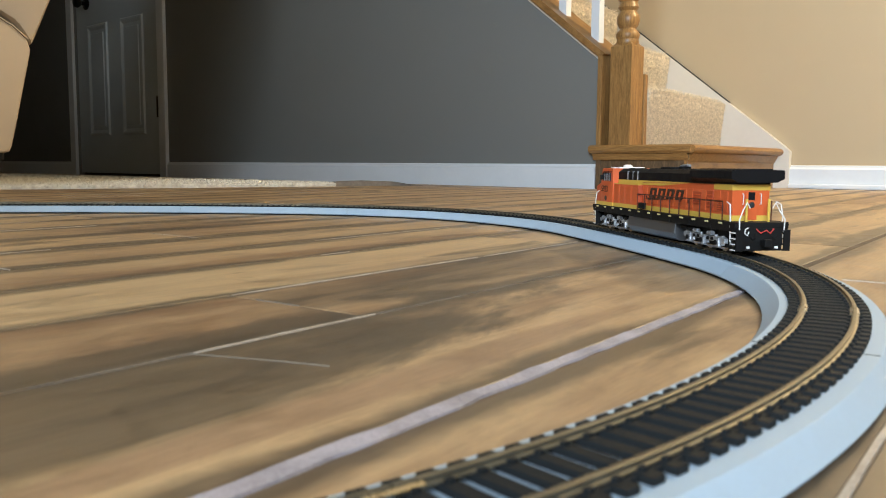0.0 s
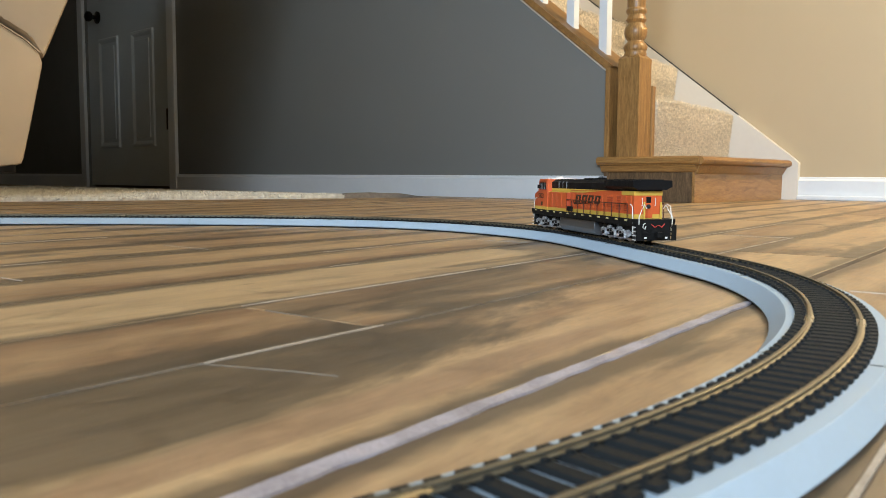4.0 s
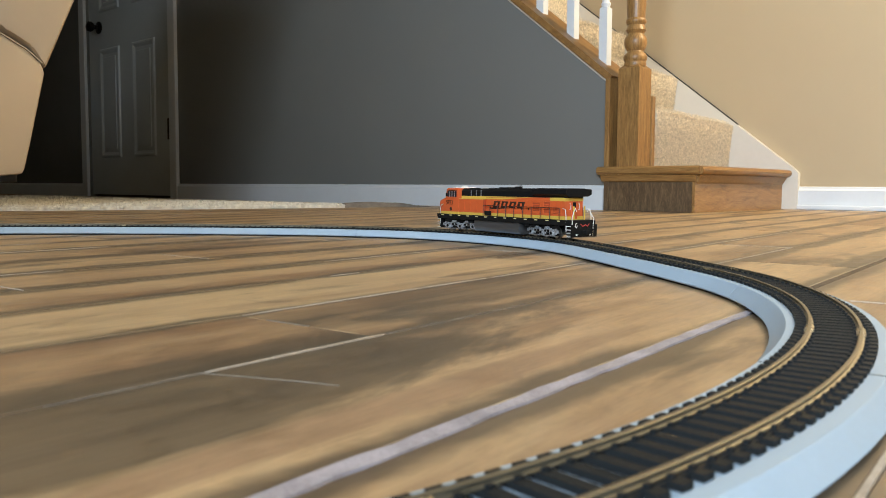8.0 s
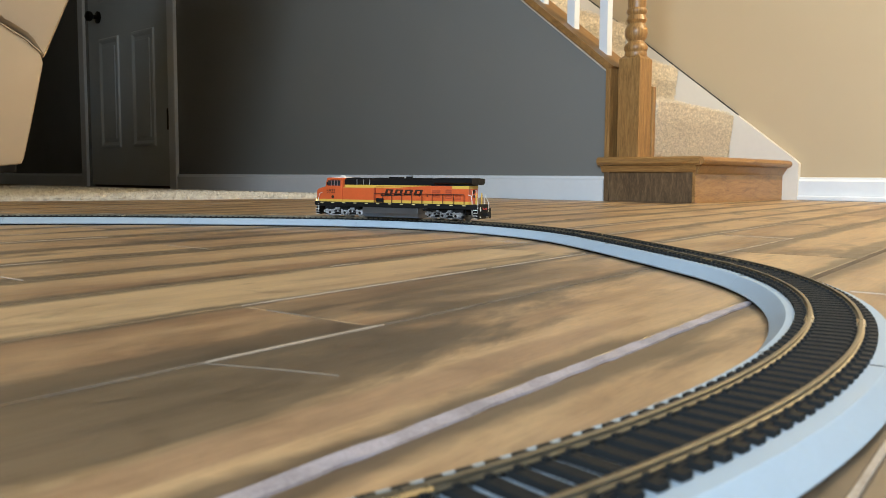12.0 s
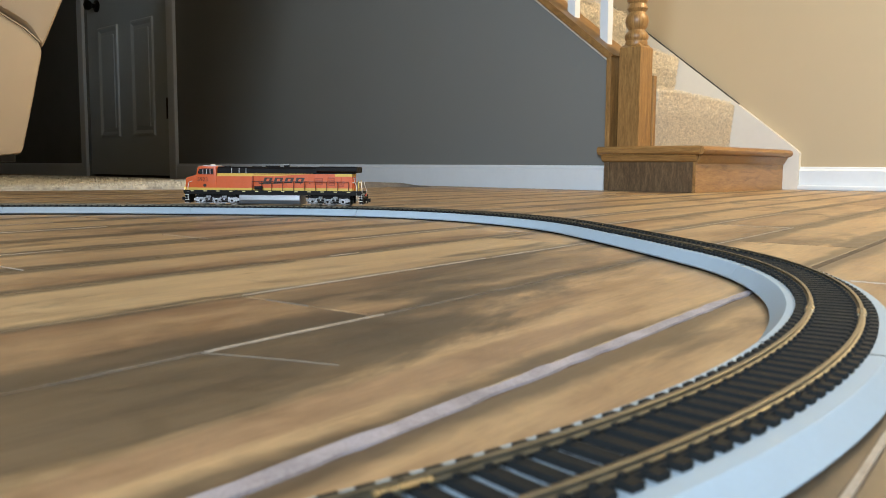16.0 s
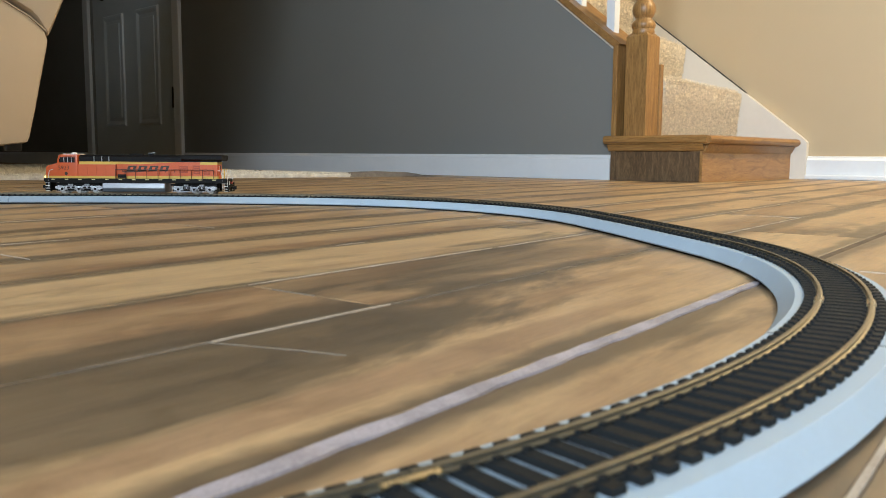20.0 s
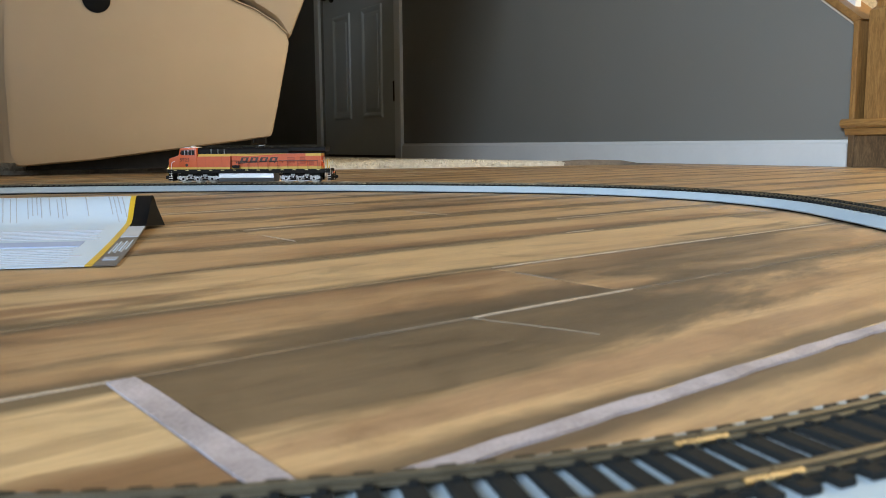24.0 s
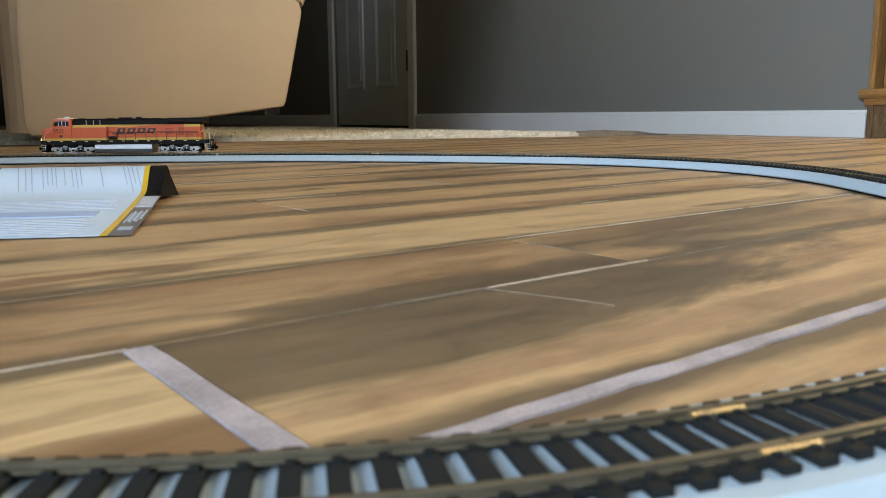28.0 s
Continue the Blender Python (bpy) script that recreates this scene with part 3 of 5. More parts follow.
# ---- seating and rug ----
def recliner():
    # local x along the side panel, y away from it, z up
    m = pose(-1.18, 1.70, 0.0, 0, 0, 35.0)
    c = thing("recliner", "tan leather recliner, its side towards the track", "armchair", m)
    outline = [(-0.284, 0.02), (-0.12, 0.034), (0.288, 0.086), (0.305, 0.16), (0.338, 0.315), (0.332, 0.337), (0.302, 0.364), (0.255, 0.392), (0.19, 0.416), (0.10, 0.432), (-0.05, 0.44), (-0.283, 0.44), (-0.298, 0.25), (-0.297, 0.05)]
    part("side_panel", prism(B(), outline, 0.0, 0.15, bevel=0.014), LEATHER, c, smooth=True)
    back = [(0.340, 0.325), (0.44, 0.57), (0.62, 0.98), (0.57, 1.03), (0.47, 1.02), (0.30, 0.62), (0.215, 0.437), (0.262, 0.404), (0.312, 0.374)]
    part("backrest", prism(B(), back, 0.004, 0.866, bevel=0.014), LEATHER, c, "padded backrest leaning back", smooth=True)
    part("armrest", prism(B(), [(-0.36, 0.452), (-0.05, 0.452), (0.10, 0.444), (0.205, 0.428), (0.27, 0.57), (0.18, 0.60), (-0.25, 0.61), (-0.36, 0.57)], 0.004, 0.17, bevel=0.014), LEATHER, c, smooth=True)
    part("far_armrest", prism(B(), [(-0.36, 0.452), (-0.05, 0.452), (0.10, 0.444), (0.205, 0.428), (0.27, 0.57), (0.18, 0.60), (-0.25, 0.61), (-0.36, 0.57)], 0.70, 0.866, bevel=0.014), LEATHER, c, smooth=True)
    part("seat", prism(B(), [(-0.28, 0.10), (0.25, 0.14), (0.28, 0.36), (0.22, 0.44), (-0.28, 0.45)], 0.15, 0.72, bevel=0.03), LEATHER, c, smooth=True)
    part("far_side_panel", prism(B(), outline, 0.72, 0.87, bevel=0.014), LEATHER, c, smooth=True)
    part("footrest", prism(B(), [(-0.262, 0.0014), (-0.285, 0.003), (-0.308, 0.011), (-0.327, 0.028), (-0.339, 0.052), (-0.345, 0.09), (-0.345, 0.77), (-0.33, 0.83), (-0.262, 0.866)], 0.03, 0.43, "z", 0.001), LEATHER, c, "folded-in footrest panel", smooth=True)
    # black block fills in the shaded gap beneath the chair
    part("base", box(B(), -0.27, 0.09, 0.05, 0.85, 0.012, 0.10), GAP_SHADE, c, "black base under the seat, filling in the shade of the gap")
    part("bracket", box(B(), 0.24, 0.275, 0.01, 0.04, 0.068, 0.088, 0.004), KNOB, c, "dark metal bracket")
    part("lever_recess", lathe(B(), [(0.030, -0.003), (0.030, 0.002), (0.024, 0.004)], seg=28), BLACK, c, "dark round lever recess", True, pose(-0.097, 0.0, 0.396, 90, 0, 0))
    seam = [Vector((x, -0.001, z)) for x, z in outline[5:12]]
    part("piping", tube(B(), seam, 0.0016, 8), LEATHER, c, "stitched seam piping", True)


def rug():
    edge = Vector((math.cos(radians(33)), math.sin(radians(33))))
    wall = Vector((math.cos(radians(-42.7)), math.sin(radians(-42.7))))
    corner = Vector((-0.29, 2.43))
    q = [corner, corner - edge * 2.3, corner - edge * 2.3 - wall * 1.9, corner - wall * 2.3]
    bm = B()
    prism(bm, [tuple(p) for p in q], 0.0, 0.009, "z")
    r = solid("rug", bm, RUG, "cream shag rug lying on the tiles", "rug")
    rnd = random.Random(8)
    vs, fs = [], []
    for k in range(26000):
        # denser along the front edge
        a, b = rnd.random() ** 1.2, rnd.random() ** 2.4
        p = corner - edge * 2.3 * a - wall * (1.9 + 0.4 * (1 - a)) * b
        l, w = rnd.uniform(0.003, 0.008), rnd.uniform(0.0015, 0.0035)
        t = rnd.uniform(0, 6.28)
        dx, dy = math.cos(t) * w, math.sin(t) * w
        lx, ly = rnd.uniform(-0.008, 0.008), rnd.uniform(-0.008, 0.008)
        z = 0.008 if b > 0.002 else 0.003
        i = len(vs)
        vs += [(p.x - dx, p.y - dy, z), (p.x + dx, p.y + dy, z), (p.x - dy, p.y + dx, z), (p.x + lx, p.y + ly, z + l)]
        fs += [(i, i + 1, i + 3), (i + 1, i + 2, i + 3), (i + 2, i, i + 3)]
    me = bpy.data.meshes.new("shag")
    me.from_pydata(vs, [], fs)
    me.materials.append(RUG)
    # a raised dark grey wedge runs on past the far corner
    bm = B()
    away = Vector((-edge.y, edge.x))
    rows = []
    for q, h in ((0.0, 0.013), (0.05, 0.0155), (0.10, 0.0165), (0.15, 0.014), (0.19, 0.0135), (0.225, 0.009), (0.25, 0.005), (0.30, 0.0015)):
        p = corner + edge * q
        rows.append([bm.verts.new((w.x, w.y, z)) for w, z in ((p, 0.0), (p + away * 0.004, h), (p + away * 0.03, h), (p + away * 0.06, 0.0))])
    for p, q in zip(rows, rows[1:]):
        for k in range(4):
            bm.faces.new((p[k], q[k], q[(k + 1) % 4], p[(k + 1) % 4]))
    bm.faces.new(rows[0])
    bm.faces.new(rows[-1][::-1])
    bmesh.ops.recalc_face_normals(bm, faces=bm.faces)
    part("turned_corner", bm, RUG_GREY, r, "dark grey raised wedge at the rug's far corner")
    o = new("shag", me)
    o.parent = r
    tagged(o, "loose cream shag fibres", kind="stuff")


# ---- the track ----
LINE_START = (-0.7869, 0.9976, 19.66)
# length and bend of each stretch of track from there on
PIECES = ((0.149, -0.550), (0.2345, -0.980), (0.2345, -0.630), (0.2345, -2.880), (0.2345, -2.404), (0.2345, -0.284), (0.2345, -2.551), (0.114, -2.078), (0.12, -1.973), (0.16, -2.945), (0.25, -2.843), (0.6, -2.746))


def line(s, side=0.0):
    """Place and heading (radians) of the track's middle at s metres from its start; side: metres to the left."""
    x, y, h = LINE_START[0], LINE_START[1], radians(LINE_START[2])
    if s < 0:
        spans = [(-1.1, s)]
    else:
        spans, left = [], s
        for length, k in PIECES:
            step = min(left, length)
            spans.append((k, step))
            left -= step
            if left <= 0:
                break
    for k, d in spans:
        if d:
            x += (math.sin(h + k * d) - math.sin(h)) / k
            y -= (math.cos(h + k * d) - math.cos(h)) / k
            h += k * d
    return x - math.sin(h) * side, y + math.cos(h) * side, h


LINE_FROM, LINE_TO = -0.75, 2.55
FOAM_TOP, TIE_TOP, RAIL_TOP = 0.0094, 0.0111, 0.0128


def sweep(bm, section, s0, s1, step=0.012, cap=True):
    """Runs a closed section of (side, z) along the track."""
    n = max(1, round((s1 - s0) / step))
    rings = []
    for i in range(n + 1):
        s = s0 + (s1 - s0) * i / n
        rings.append([bm.verts.new((*line(s, q)[:2], z)) for q, z in section])
    m = len(section)
    for a, b in zip(rings, rings[1:]):
        for i in range(m):
            bm.faces.new((a[i], a[(i + 1) % m], b[(i + 1) % m], b[i]))
    if cap:
        bm.faces.new(rings[0])
        bm.faces.new(rings[-1][::-1])
    return bm


FOAM_CUTS = (-0.75, -0.48, -0.24, 0.0, 0.236, 0.474, 0.698, 0.93, 1.16, 1.39, 1.62, 1.95, 2.25, 2.55)
RAIL_CUTS = (-0.75, -0.5545, -0.32, -0.0855, 0.149, 0.3835, 0.618, 0.8525, 1.087, 1.3215, 1.556, 1.79, 2.0245, 2.259, 2.55)


def tie_mesh():
    bm = B()
    box(bm, -0.0018, 0.0018, -0.0141, 0.0141, FOAM_TOP + 0.0002, TIE_TOP)
    for side in (-1, 1):
        for q in (-0.0019, 0.0019):
            w = side * 0.0087 + q
            box(bm, -0.0008, 0.0008, w - 0.0006, w + 0.0006, TIE_TOP - 0.0002, TIE_TOP + 0.0008)
    return mesh_of("tie", bm, TIE)


TIE_MESH = tie_mesh()


def track():
    for a, b in zip(FOAM_CUTS, FOAM_CUTS[1:]):
        strip = thing("foam_roadbed", "pale foam roadbed strip under the model track", "track bed", group="foam strips of the loop")
        for side in (-1, 1):
            # the ties sit nearer to the loop's inner shoulder
            top = 0.0187 if side > 0 else 0.0174
            section = [(0.0001, 0.0012), (0.0215, 0.0012), (0.0232, 0.0018), (0.0236, 0.0026), (top + 0.0004, FOAM_TOP - 0.0004), (top, FOAM_TOP), (0.0001, FOAM_TOP)]
            if side < 0:
                section = [(-q, z) for q, z in section][::-1]
            part("half_strip", sweep(B(), section, a + 0.0002, b - 0.0002), FOAM, strip)
            # black strip added for the shadow line under the lifted foam
            part("underside", sweep(B(), [(side * 0.0002, 0.0), (side * 0.0205, 0.0), (side * 0.0205, 0.0012), (side * 0.0002, 0.0012)][::side], a + 0.0006, b - 0.0006), GAP_SHADE, strip, "dark strip painting the shade of the gap under the foam")
        part("end_crease", sweep(B(), [(-0.0189, 0.0016), (0.0189, 0.0016), (0.0186, FOAM_TOP + 0.00015), (-0.0173, FOAM_TOP + 0.00015)], b - 0.00018, b + 0.00018), GAP_SHADE, strip, "dark joint at the strip's end")
    for a, b in zip(RAIL_CUTS, RAIL_CUTS[1:]):
        t = thing("track_section", "black-tied brass model railway track section", "model track", group="track sections of the loop")
        for side in (-1, 1):
            o = side * 0.0087
            bm = B()
            sec = [(o - 0.0012, TIE_TOP - 0.0001), (o + 0.0012, TIE_TOP - 0.0001), (o + 0.0012, TIE_TOP + 0.0004), (o + 0.0003, TIE_TOP + 0.0007), (o + 0.0003, RAIL_TOP - 0.0008), (o + 0.0007, RAIL_TOP - 0.0006), (o + 0.0007, RAIL_TOP - 0.0001), (o + 0.0005, RAIL_TOP), (o - 0.0005, RAIL_TOP), (o - 0.0007, RAIL_TOP - 0.0001), (o - 0.0007, RAIL_TOP - 0.0006), (o - 0.0003, RAIL_TOP - 0.0008), (o - 0.0003, TIE_TOP + 0.0007), (o - 0.0012, TIE_TOP + 0.0004)]
            sweep(bm, sec, a + 0.0004, b - 0.0004, 0.01)
            part("rail", bm, BRASS, t, "brass rail")
            bm = B()
            sweep(bm, [(o - 0.0016, TIE_TOP), (o + 0.0016, TIE_TOP), (o + 0.0016, TIE_TOP + 0.0007), (o + 0.0009, TIE_TOP + 0.0012), (o - 0.0009, TIE_TOP + 0.0012), (o - 0.0016, TIE_TOP + 0.0007)], b - 0.006, min(b + 0.006, LINE_TO), 0.006)
            part("rail_joiner", bm, JOINER, t, "bright metal rail joiner")
        # ties with their spike heads
        n = round((b - a) / 0.00738)
        for i in range(n):
            x, y, h = line(a + (b - a) * (i + 0.5) / n)
            tie = new("tie", TIE_MESH)
            tie.parent = t
            tie.matrix_local = pose(x, y, 0, 0, 0, math.degrees(h))
        for side in (-1, 1):
            o = side * 0.0106
            bm = B()
            sweep(bm, [(o - 0.0006, FOAM_TOP + 0.0002), (o + 0.0006, FOAM_TOP + 0.0002), (o + 0.0006, TIE_TOP - 0.0003), (o - 0.0006, TIE_TOP - 0.0003)], a + 0.002, b - 0.002, 0.02)
            part("tie_web", bm, TIE, t)


# ---- the brochure ----
def brochure():
    # local x along the front edge, y away from the viewer's side; a sheet that lies flat and then bows up over its fold
    m = pose(-0.309, 0.358, 0, 0, 0, 24.0)
    b = thing("brochure", "opened paper brochure bowed up over its fold", "brochure", m)
    lean = -0.10
    flat, ridge, depth = 0.205, 0.262, 0.325

    def height(y):
        if y < flat:
            return 0.0012 + 0.004 * (y / flat) ** 2
        if y < ridge:
            q = (y - flat) / (ridge - flat)
            return 0.0052 + 0.0185 * (q * q * (3 - 2 * q))
        q = (y - ridge) / (depth - ridge)
        return 0.0237 - 0.023 * q ** 1.6

    def sheet(x0, x1, y0, y1, lift, mat, name, label="", n=24, thick=0.0004, tilt=lean):
        bm = B()
        rows = []
        for i in range(n + 1):
            y = y0 + (y1 - y0) * i / n
            z = height(y) + lift
            rows.append([bm.verts.new((x + lean * y0 + tilt * (y - y0), y, w)) for x, w in ((x0, z), (x1, z), (x1, z - thick), (x0, z - thick))])
        for p, q in zip(rows, rows[1:]):
            for k in range(4):
                bm.faces.new((p[k], p[(k + 1) % 4], q[(k + 1) % 4], q[k]))
        bm.faces.new(rows[0])
        bm.faces.new(rows[-1][::-1])
        return part(name, bm, mat, b, label, True)

    sheet(-0.117, -0.004, 0.0, depth, 0.0, PAPER, "page", "white printed page", 30)
    sheet(-0.004, 0.0, 0.0, depth, 0.0002, COVER_YELLOW, "yellow_border", "thin yellow edge band", 30, 0.0005)
    sheet(0.0, 0.0125, 0.19, depth, 0.0, COVER, "cover_band", "black cover band", 24)
    sheet(0.0, 0.0125, 0.0, 0.19, 0.0, PHOTO, "photo_strip", "grey printed photograph strip")
    sheet(0.0005, 0.012, 0.128, 0.186, 0.0005, INK_PALE, "photo_patch", "pale part of the photograph strip", 6, 0.0005)
    for k, (x0, y0) in enumerate(((0.002, 0.05), (0.0036, 0.058), (0.0052, 0.052), (0.0068, 0.06), (0.0084, 0.055), (0.01, 0.066))):
        sheet(x0, x0 + 0.0008, y0, y0 + 0.045, 0.0005, PAPER if k % 2 else INK_PALE, "photo_patch", "", 4, 0.0005)
    sheet(0.0025, 0.01, 0.02, 0.032, 0.0005, INK, "photo_patch", "", 3, 0.0005)
    # corner of the black cover that hangs out beyond the fold
    bm = B()
    tri = ((0.0123 + lean * 0.262, 0.262, 0.0237), (0.0123 + lean * 0.19, 0.19, 0.0045), (0.023 + lean * 0.235, 0.235, 0.0008))
    lo = [bm.verts.new(p) for p in tri]
    hi = [bm.verts.new((x, y + 0.0008, z + 0.0002)) for x, y, z in tri]
    bm.faces.new(lo)
    bm.faces.new(hi[::-1])
    for k in range(3):
        bm.faces.new((lo[k], hi[k], hi[(k + 1) % 3], lo[(k + 1) % 3]))
    bmesh.ops.recalc_face_normals(bm, faces=bm.faces)
    part("cover_flap", bm, COVER, b, "black cover corner")
    rnd = random.Random(3)
    for x in (-0.0995, -0.094, -0.0895, -0.081, -0.0775, -0.074, -0.071, -0.0645, -0.0586, -0.0553, -0.052, -0.036, -0.0177, -0.0143, -0.011, -0.0075):
        # words of a line, with gaps
        y, end = rnd.uniform(0.212, 0.228), rnd.uniform(0.252, 0.262)
        while y < end - 0.003:
            step = rnd.uniform(0.004, 0.009)
            sheet(x + 0.004 - 0.2 * (y - 0.215), x + 0.0046 - 0.2 * (y - 0.215), y, min(y + step, end), 0.0004, INK, "text_line", "", 3, 0.0005, -0.3)
            y += step + 0.0012
    sheet(-0.092, -0.02, 0.086, 0.110, 0.0004, INK_BLUE, "blue_bar", "pale blue printed bar", 4, 0.0005)
    for k in range(22):
        y = 0.012 + 0.0075 * k
        if 0.075 < y < 0.118:
            continue
        sheet(-0.112 + rnd.uniform(0, 0.012), -0.012 - rnd.uniform(0, 0.012), y, y + 0.0025, 0.0003, INK_PALE, "text_line", "", 2, 0.0004)


# ---- floor tiles ----
TILE_TURN = 53.2
ROW0, ROW_W, TILE_L = 0.0315, 0.0958, 0.68
# distances of the long seams that are known; the laying is a little uneven
SEAMS = {0: 0.030, 1: 0.1272, 2: 0.2325, 3: 0.3215, 4: 0.4145, 5: 0.4985, 6: 0.593, 7: 0.69, 8: 0.788}
# places of the butt joints along each row, where they are known
JOINTS = {-1: (0.35,), 0: (0.517,), 1: (0.045, 0.739), 2: (0.262,), 3: (0.62,), 4: (0.697,), 5: (0.2445,), 6: (0.452,), 7: (0.1,)}


def tiles():
    floor = bpy.data.objects["floor"]
    base = pose(0, 0, 0, 0, 0, TILE_TURN)
    gap, wide, butt = 0.0014, 0.0058, 0.0008

    def seam(k):
        return SEAMS.get(k, (0.788 + (k - 8) * ROW_W) if k > 8 else ROW0 + k * ROW_W)

    rnd = random.Random(21)
    meshes = {}
    room_in = HOUSE.inverted()

    def shape(length, width, print_):
        key = (round(length, 3), round(width, 4), print_.name)
        if key not in meshes:
            bm = B()
            x, y = length / 2, width / 2
            ring = ((-1, -1), (1, -1), (1, 1), (-1, 1))
            lo = [bm.verts.new((sx * x, sy * y, -0.006)) for sx, sy in ring]
            mid = [bm.verts.new((sx * x, sy * y, -0.0006)) for sx, sy in ring]
            hi = [bm.verts.new((sx * (x - 0.0008), sy * (y - 0.0008), 0.0)) for sx, sy in ring]
            for a, b in ((lo, mid), (mid, hi)):
                for i in range(4):
                    bm.faces.new((a[i], a[(i + 1) % 4], b[(i + 1) % 4], b[i]))
            bm.faces.new(hi)
            meshes[key] = mesh_of("tile", bm, print_)
        return meshes[key]

    for row in range(-62, 74):
        low, high = seam(row) + (wide if row == 1 else gap) / 2, seam(row + 1) - (wide if row == 0 else gap) / 2
        c = (low + high) / 2
        known = JOINTS.get(row, (rnd.uniform(0, TILE_L),))
        cuts = [known[0] - TILE_L * k for k in range(14, 0, -1)] + list(known) + [known[-1] + TILE_L * k for k in range(1, 14)]
        for a0, a1 in zip(cuts, cuts[1:]):
            left = 0.004 if (row == 1 and a0 == 0.045) else butt / 2
            right = 0.004 if (row == 1 and a1 == 0.045) else butt / 2
            print_ = TILE
            if row == 1:
                print_ = TILE_STAINED if a0 == 0.045 else TILE_PALE if a1 == 0.045 else TILE
            if row == 2:
                print_ = TILE_RED_STAINED if a1 == 0.262 else TILE_SMOKY if a0 == 0.262 else TILE_RED
            if row == 3 and a1 == 0.62:
                print_ = TILE_GOLD
            if row == 0:
                print_ = TILE_BROWN
            a0, a1 = a0 + left, a1 - right
            # pieces are cut where they meet the walls
            u_mid = (room_in @ (base @ Vector(((a0 + a1) / 2, c, 0)))).x
            if not -8.98 < u_mid < 3.98:
                continue
            v0, v1 = ((room_in @ (base @ Vector((a, c, 0)))).y for a in (a0, a1))
            far = 0.03 if u_mid < -0.5 else 0.595
            a0, a1 = a0 + max(0.0, BACK - v0), a1 - max(0.0, v1 - far)
            if a1 - a0 < 0.02:
                continue
            ob = new("tile", shape(a1 - a0, high - low, print_))
            ob.matrix_world = base @ pose((a0 + a1) / 2, c, rnd.uniform(-0.0003, 0.0), 0, 0, 180 * rnd.randint(0, 1) if print_ is TILE else 0)
            ob.parent = floor
            ob.matrix_parent_inverse = HOUSE.inverted()
    # pale grout where it is still clean, proud of the dirty bed
    def grout_line(a0, a1, b0, b1, jitter, mat=GROUT_PALE):
        a1 -= max(0.0, (room_in @ (base @ Vector((a1, b0, 0)))).y - 0.02)
        if a1 <= a0:
            return
        bm = B()
        n = max(2, round(max(a1 - a0, b1 - b0) / 0.012))
        top = 0.0002
        rows = []
        for i in range(n + 1):
            q = i / n
            w = [rnd.uniform(-jitter, jitter) for _ in range(2)]
            if a1 - a0 > b1 - b0:
                taper = min(1, 2.4 * q + 0.12, 6 * (1 - q) + 0.3)
                mid, half = (b0 + b1) / 2, (b1 - b0) / 2 * taper
                pts = [(a0 + (a1 - a0) * q, mid - half + w[0]), (a0 + (a1 - a0) * q, mid + half + w[1])]
            else:
                pts = [(a0 + w[0], b0 + (b1 - b0) * q), (a1 + w[1], b0 + (b1 - b0) * q)]
            rows.append([bm.verts.new((x, y, top)) for x, y in pts] + [bm.verts.new((x, y, -0.004)) for x, y in pts[::-1]])
        for p, q in zip(rows, rows[1:]):
            for k in range(4):
                bm.faces.new((p[k], p[(k + 1) % 4], q[(k + 1) % 4], q[k]))
        bm.faces.new(rows[0])
        bm.faces.new(rows[-1][::-1])
        bmesh.ops.recalc_face_normals(bm, faces=bm.faces)
        ob = new("grout_line", mesh_of("grout_line", bm, mat))
        ob.matrix_world = base
        ob.parent = floor
        ob.matrix_parent_inverse = HOUSE.inverted()

    grout_line(-0.6, 0.5, seam(1) - wide / 2, seam(1) + wide / 2, 0.0008, GROUT_WIDE)
    grout_line(0.0408, 0.0490, seam(1) + wide / 2, seam(2) - gap / 2, 0.0003, GROUT_WIDE)
    clean = {2: ((-0.2, 0.042), (0.172, 0.268), (0.68, 0.95)), 3: ((0.264, 0.48), (0.488, 0.632), (0.77, 1.3)), 4: ((0.42, 0.45), (0.72, 0.98)), 5: ((0.498, 0.692), (0.76, 1.2)), 6: ((0.25, 0.32),), 0: ((-0.3, 1.2),), -1: ((0.2, 1.0),)}
    for k in range(-14, 24):
        spans = clean.get(k)
        if k == 1:
            continue
        if not spans:
            a = rnd.uniform(-1.0, 0.3)
            spans = []
            while a < 3.4:
                b = a + rnd.uniform(0.12, 0.5)
                spans.append((a, b))
                a = b + rnd.uniform(0.15, 0.7)
        for a, b in spans:
            grout_line(a, b, seam(k) - 0.0009, seam(k) + 0.0009, 0.0002)
    for row, cut in ((4, 0.697), (5, 0.2445), (6, 0.452), (5, 0.926), (2, 0.942), (0, 0.517)):
        grout_line(cut - 0.0003, cut + 0.0003, seam(row) + gap, seam(row) + ROW_W * rnd.uniform(0.5, 0.95), 0.0001)
    grout_line(0.26185, 0.26215, seam(2) + 0.04, seam(3) - 0.02, 0.0001, GROUT_FAINT)
    grout_line(0.118, 0.176, seam(2) - 0.0006, seam(2) + 0.0006, 0.0002, GROUT_FAINT)
    grout_line(0.27, 0.62, seam(2) - 0.0005, seam(2) + 0.0005, 0.0002, GROUT_FAINT)
    # a thin smear of grout that crosses half a plank
    smear = [(0.1725, 0.2330), (0.179, 0.2150), (0.185, 0.1975), (0.189, 0.1830)]
    bm = B()
    for (xa, ya), (xb, yb) in zip(smear, smear[1:]):
        prism(bm, [(xa - 0.0003, ya), (xa + 0.0003, ya), (xb + 0.0002, yb), (xb - 0.0002, yb)], -0.0002, 0.0001, "z")
    ob = new("grout_smear", mesh_of("grout_smear", bm, GROUT_FAINT))
    ob.matrix_world = base
    ob.parent = floor
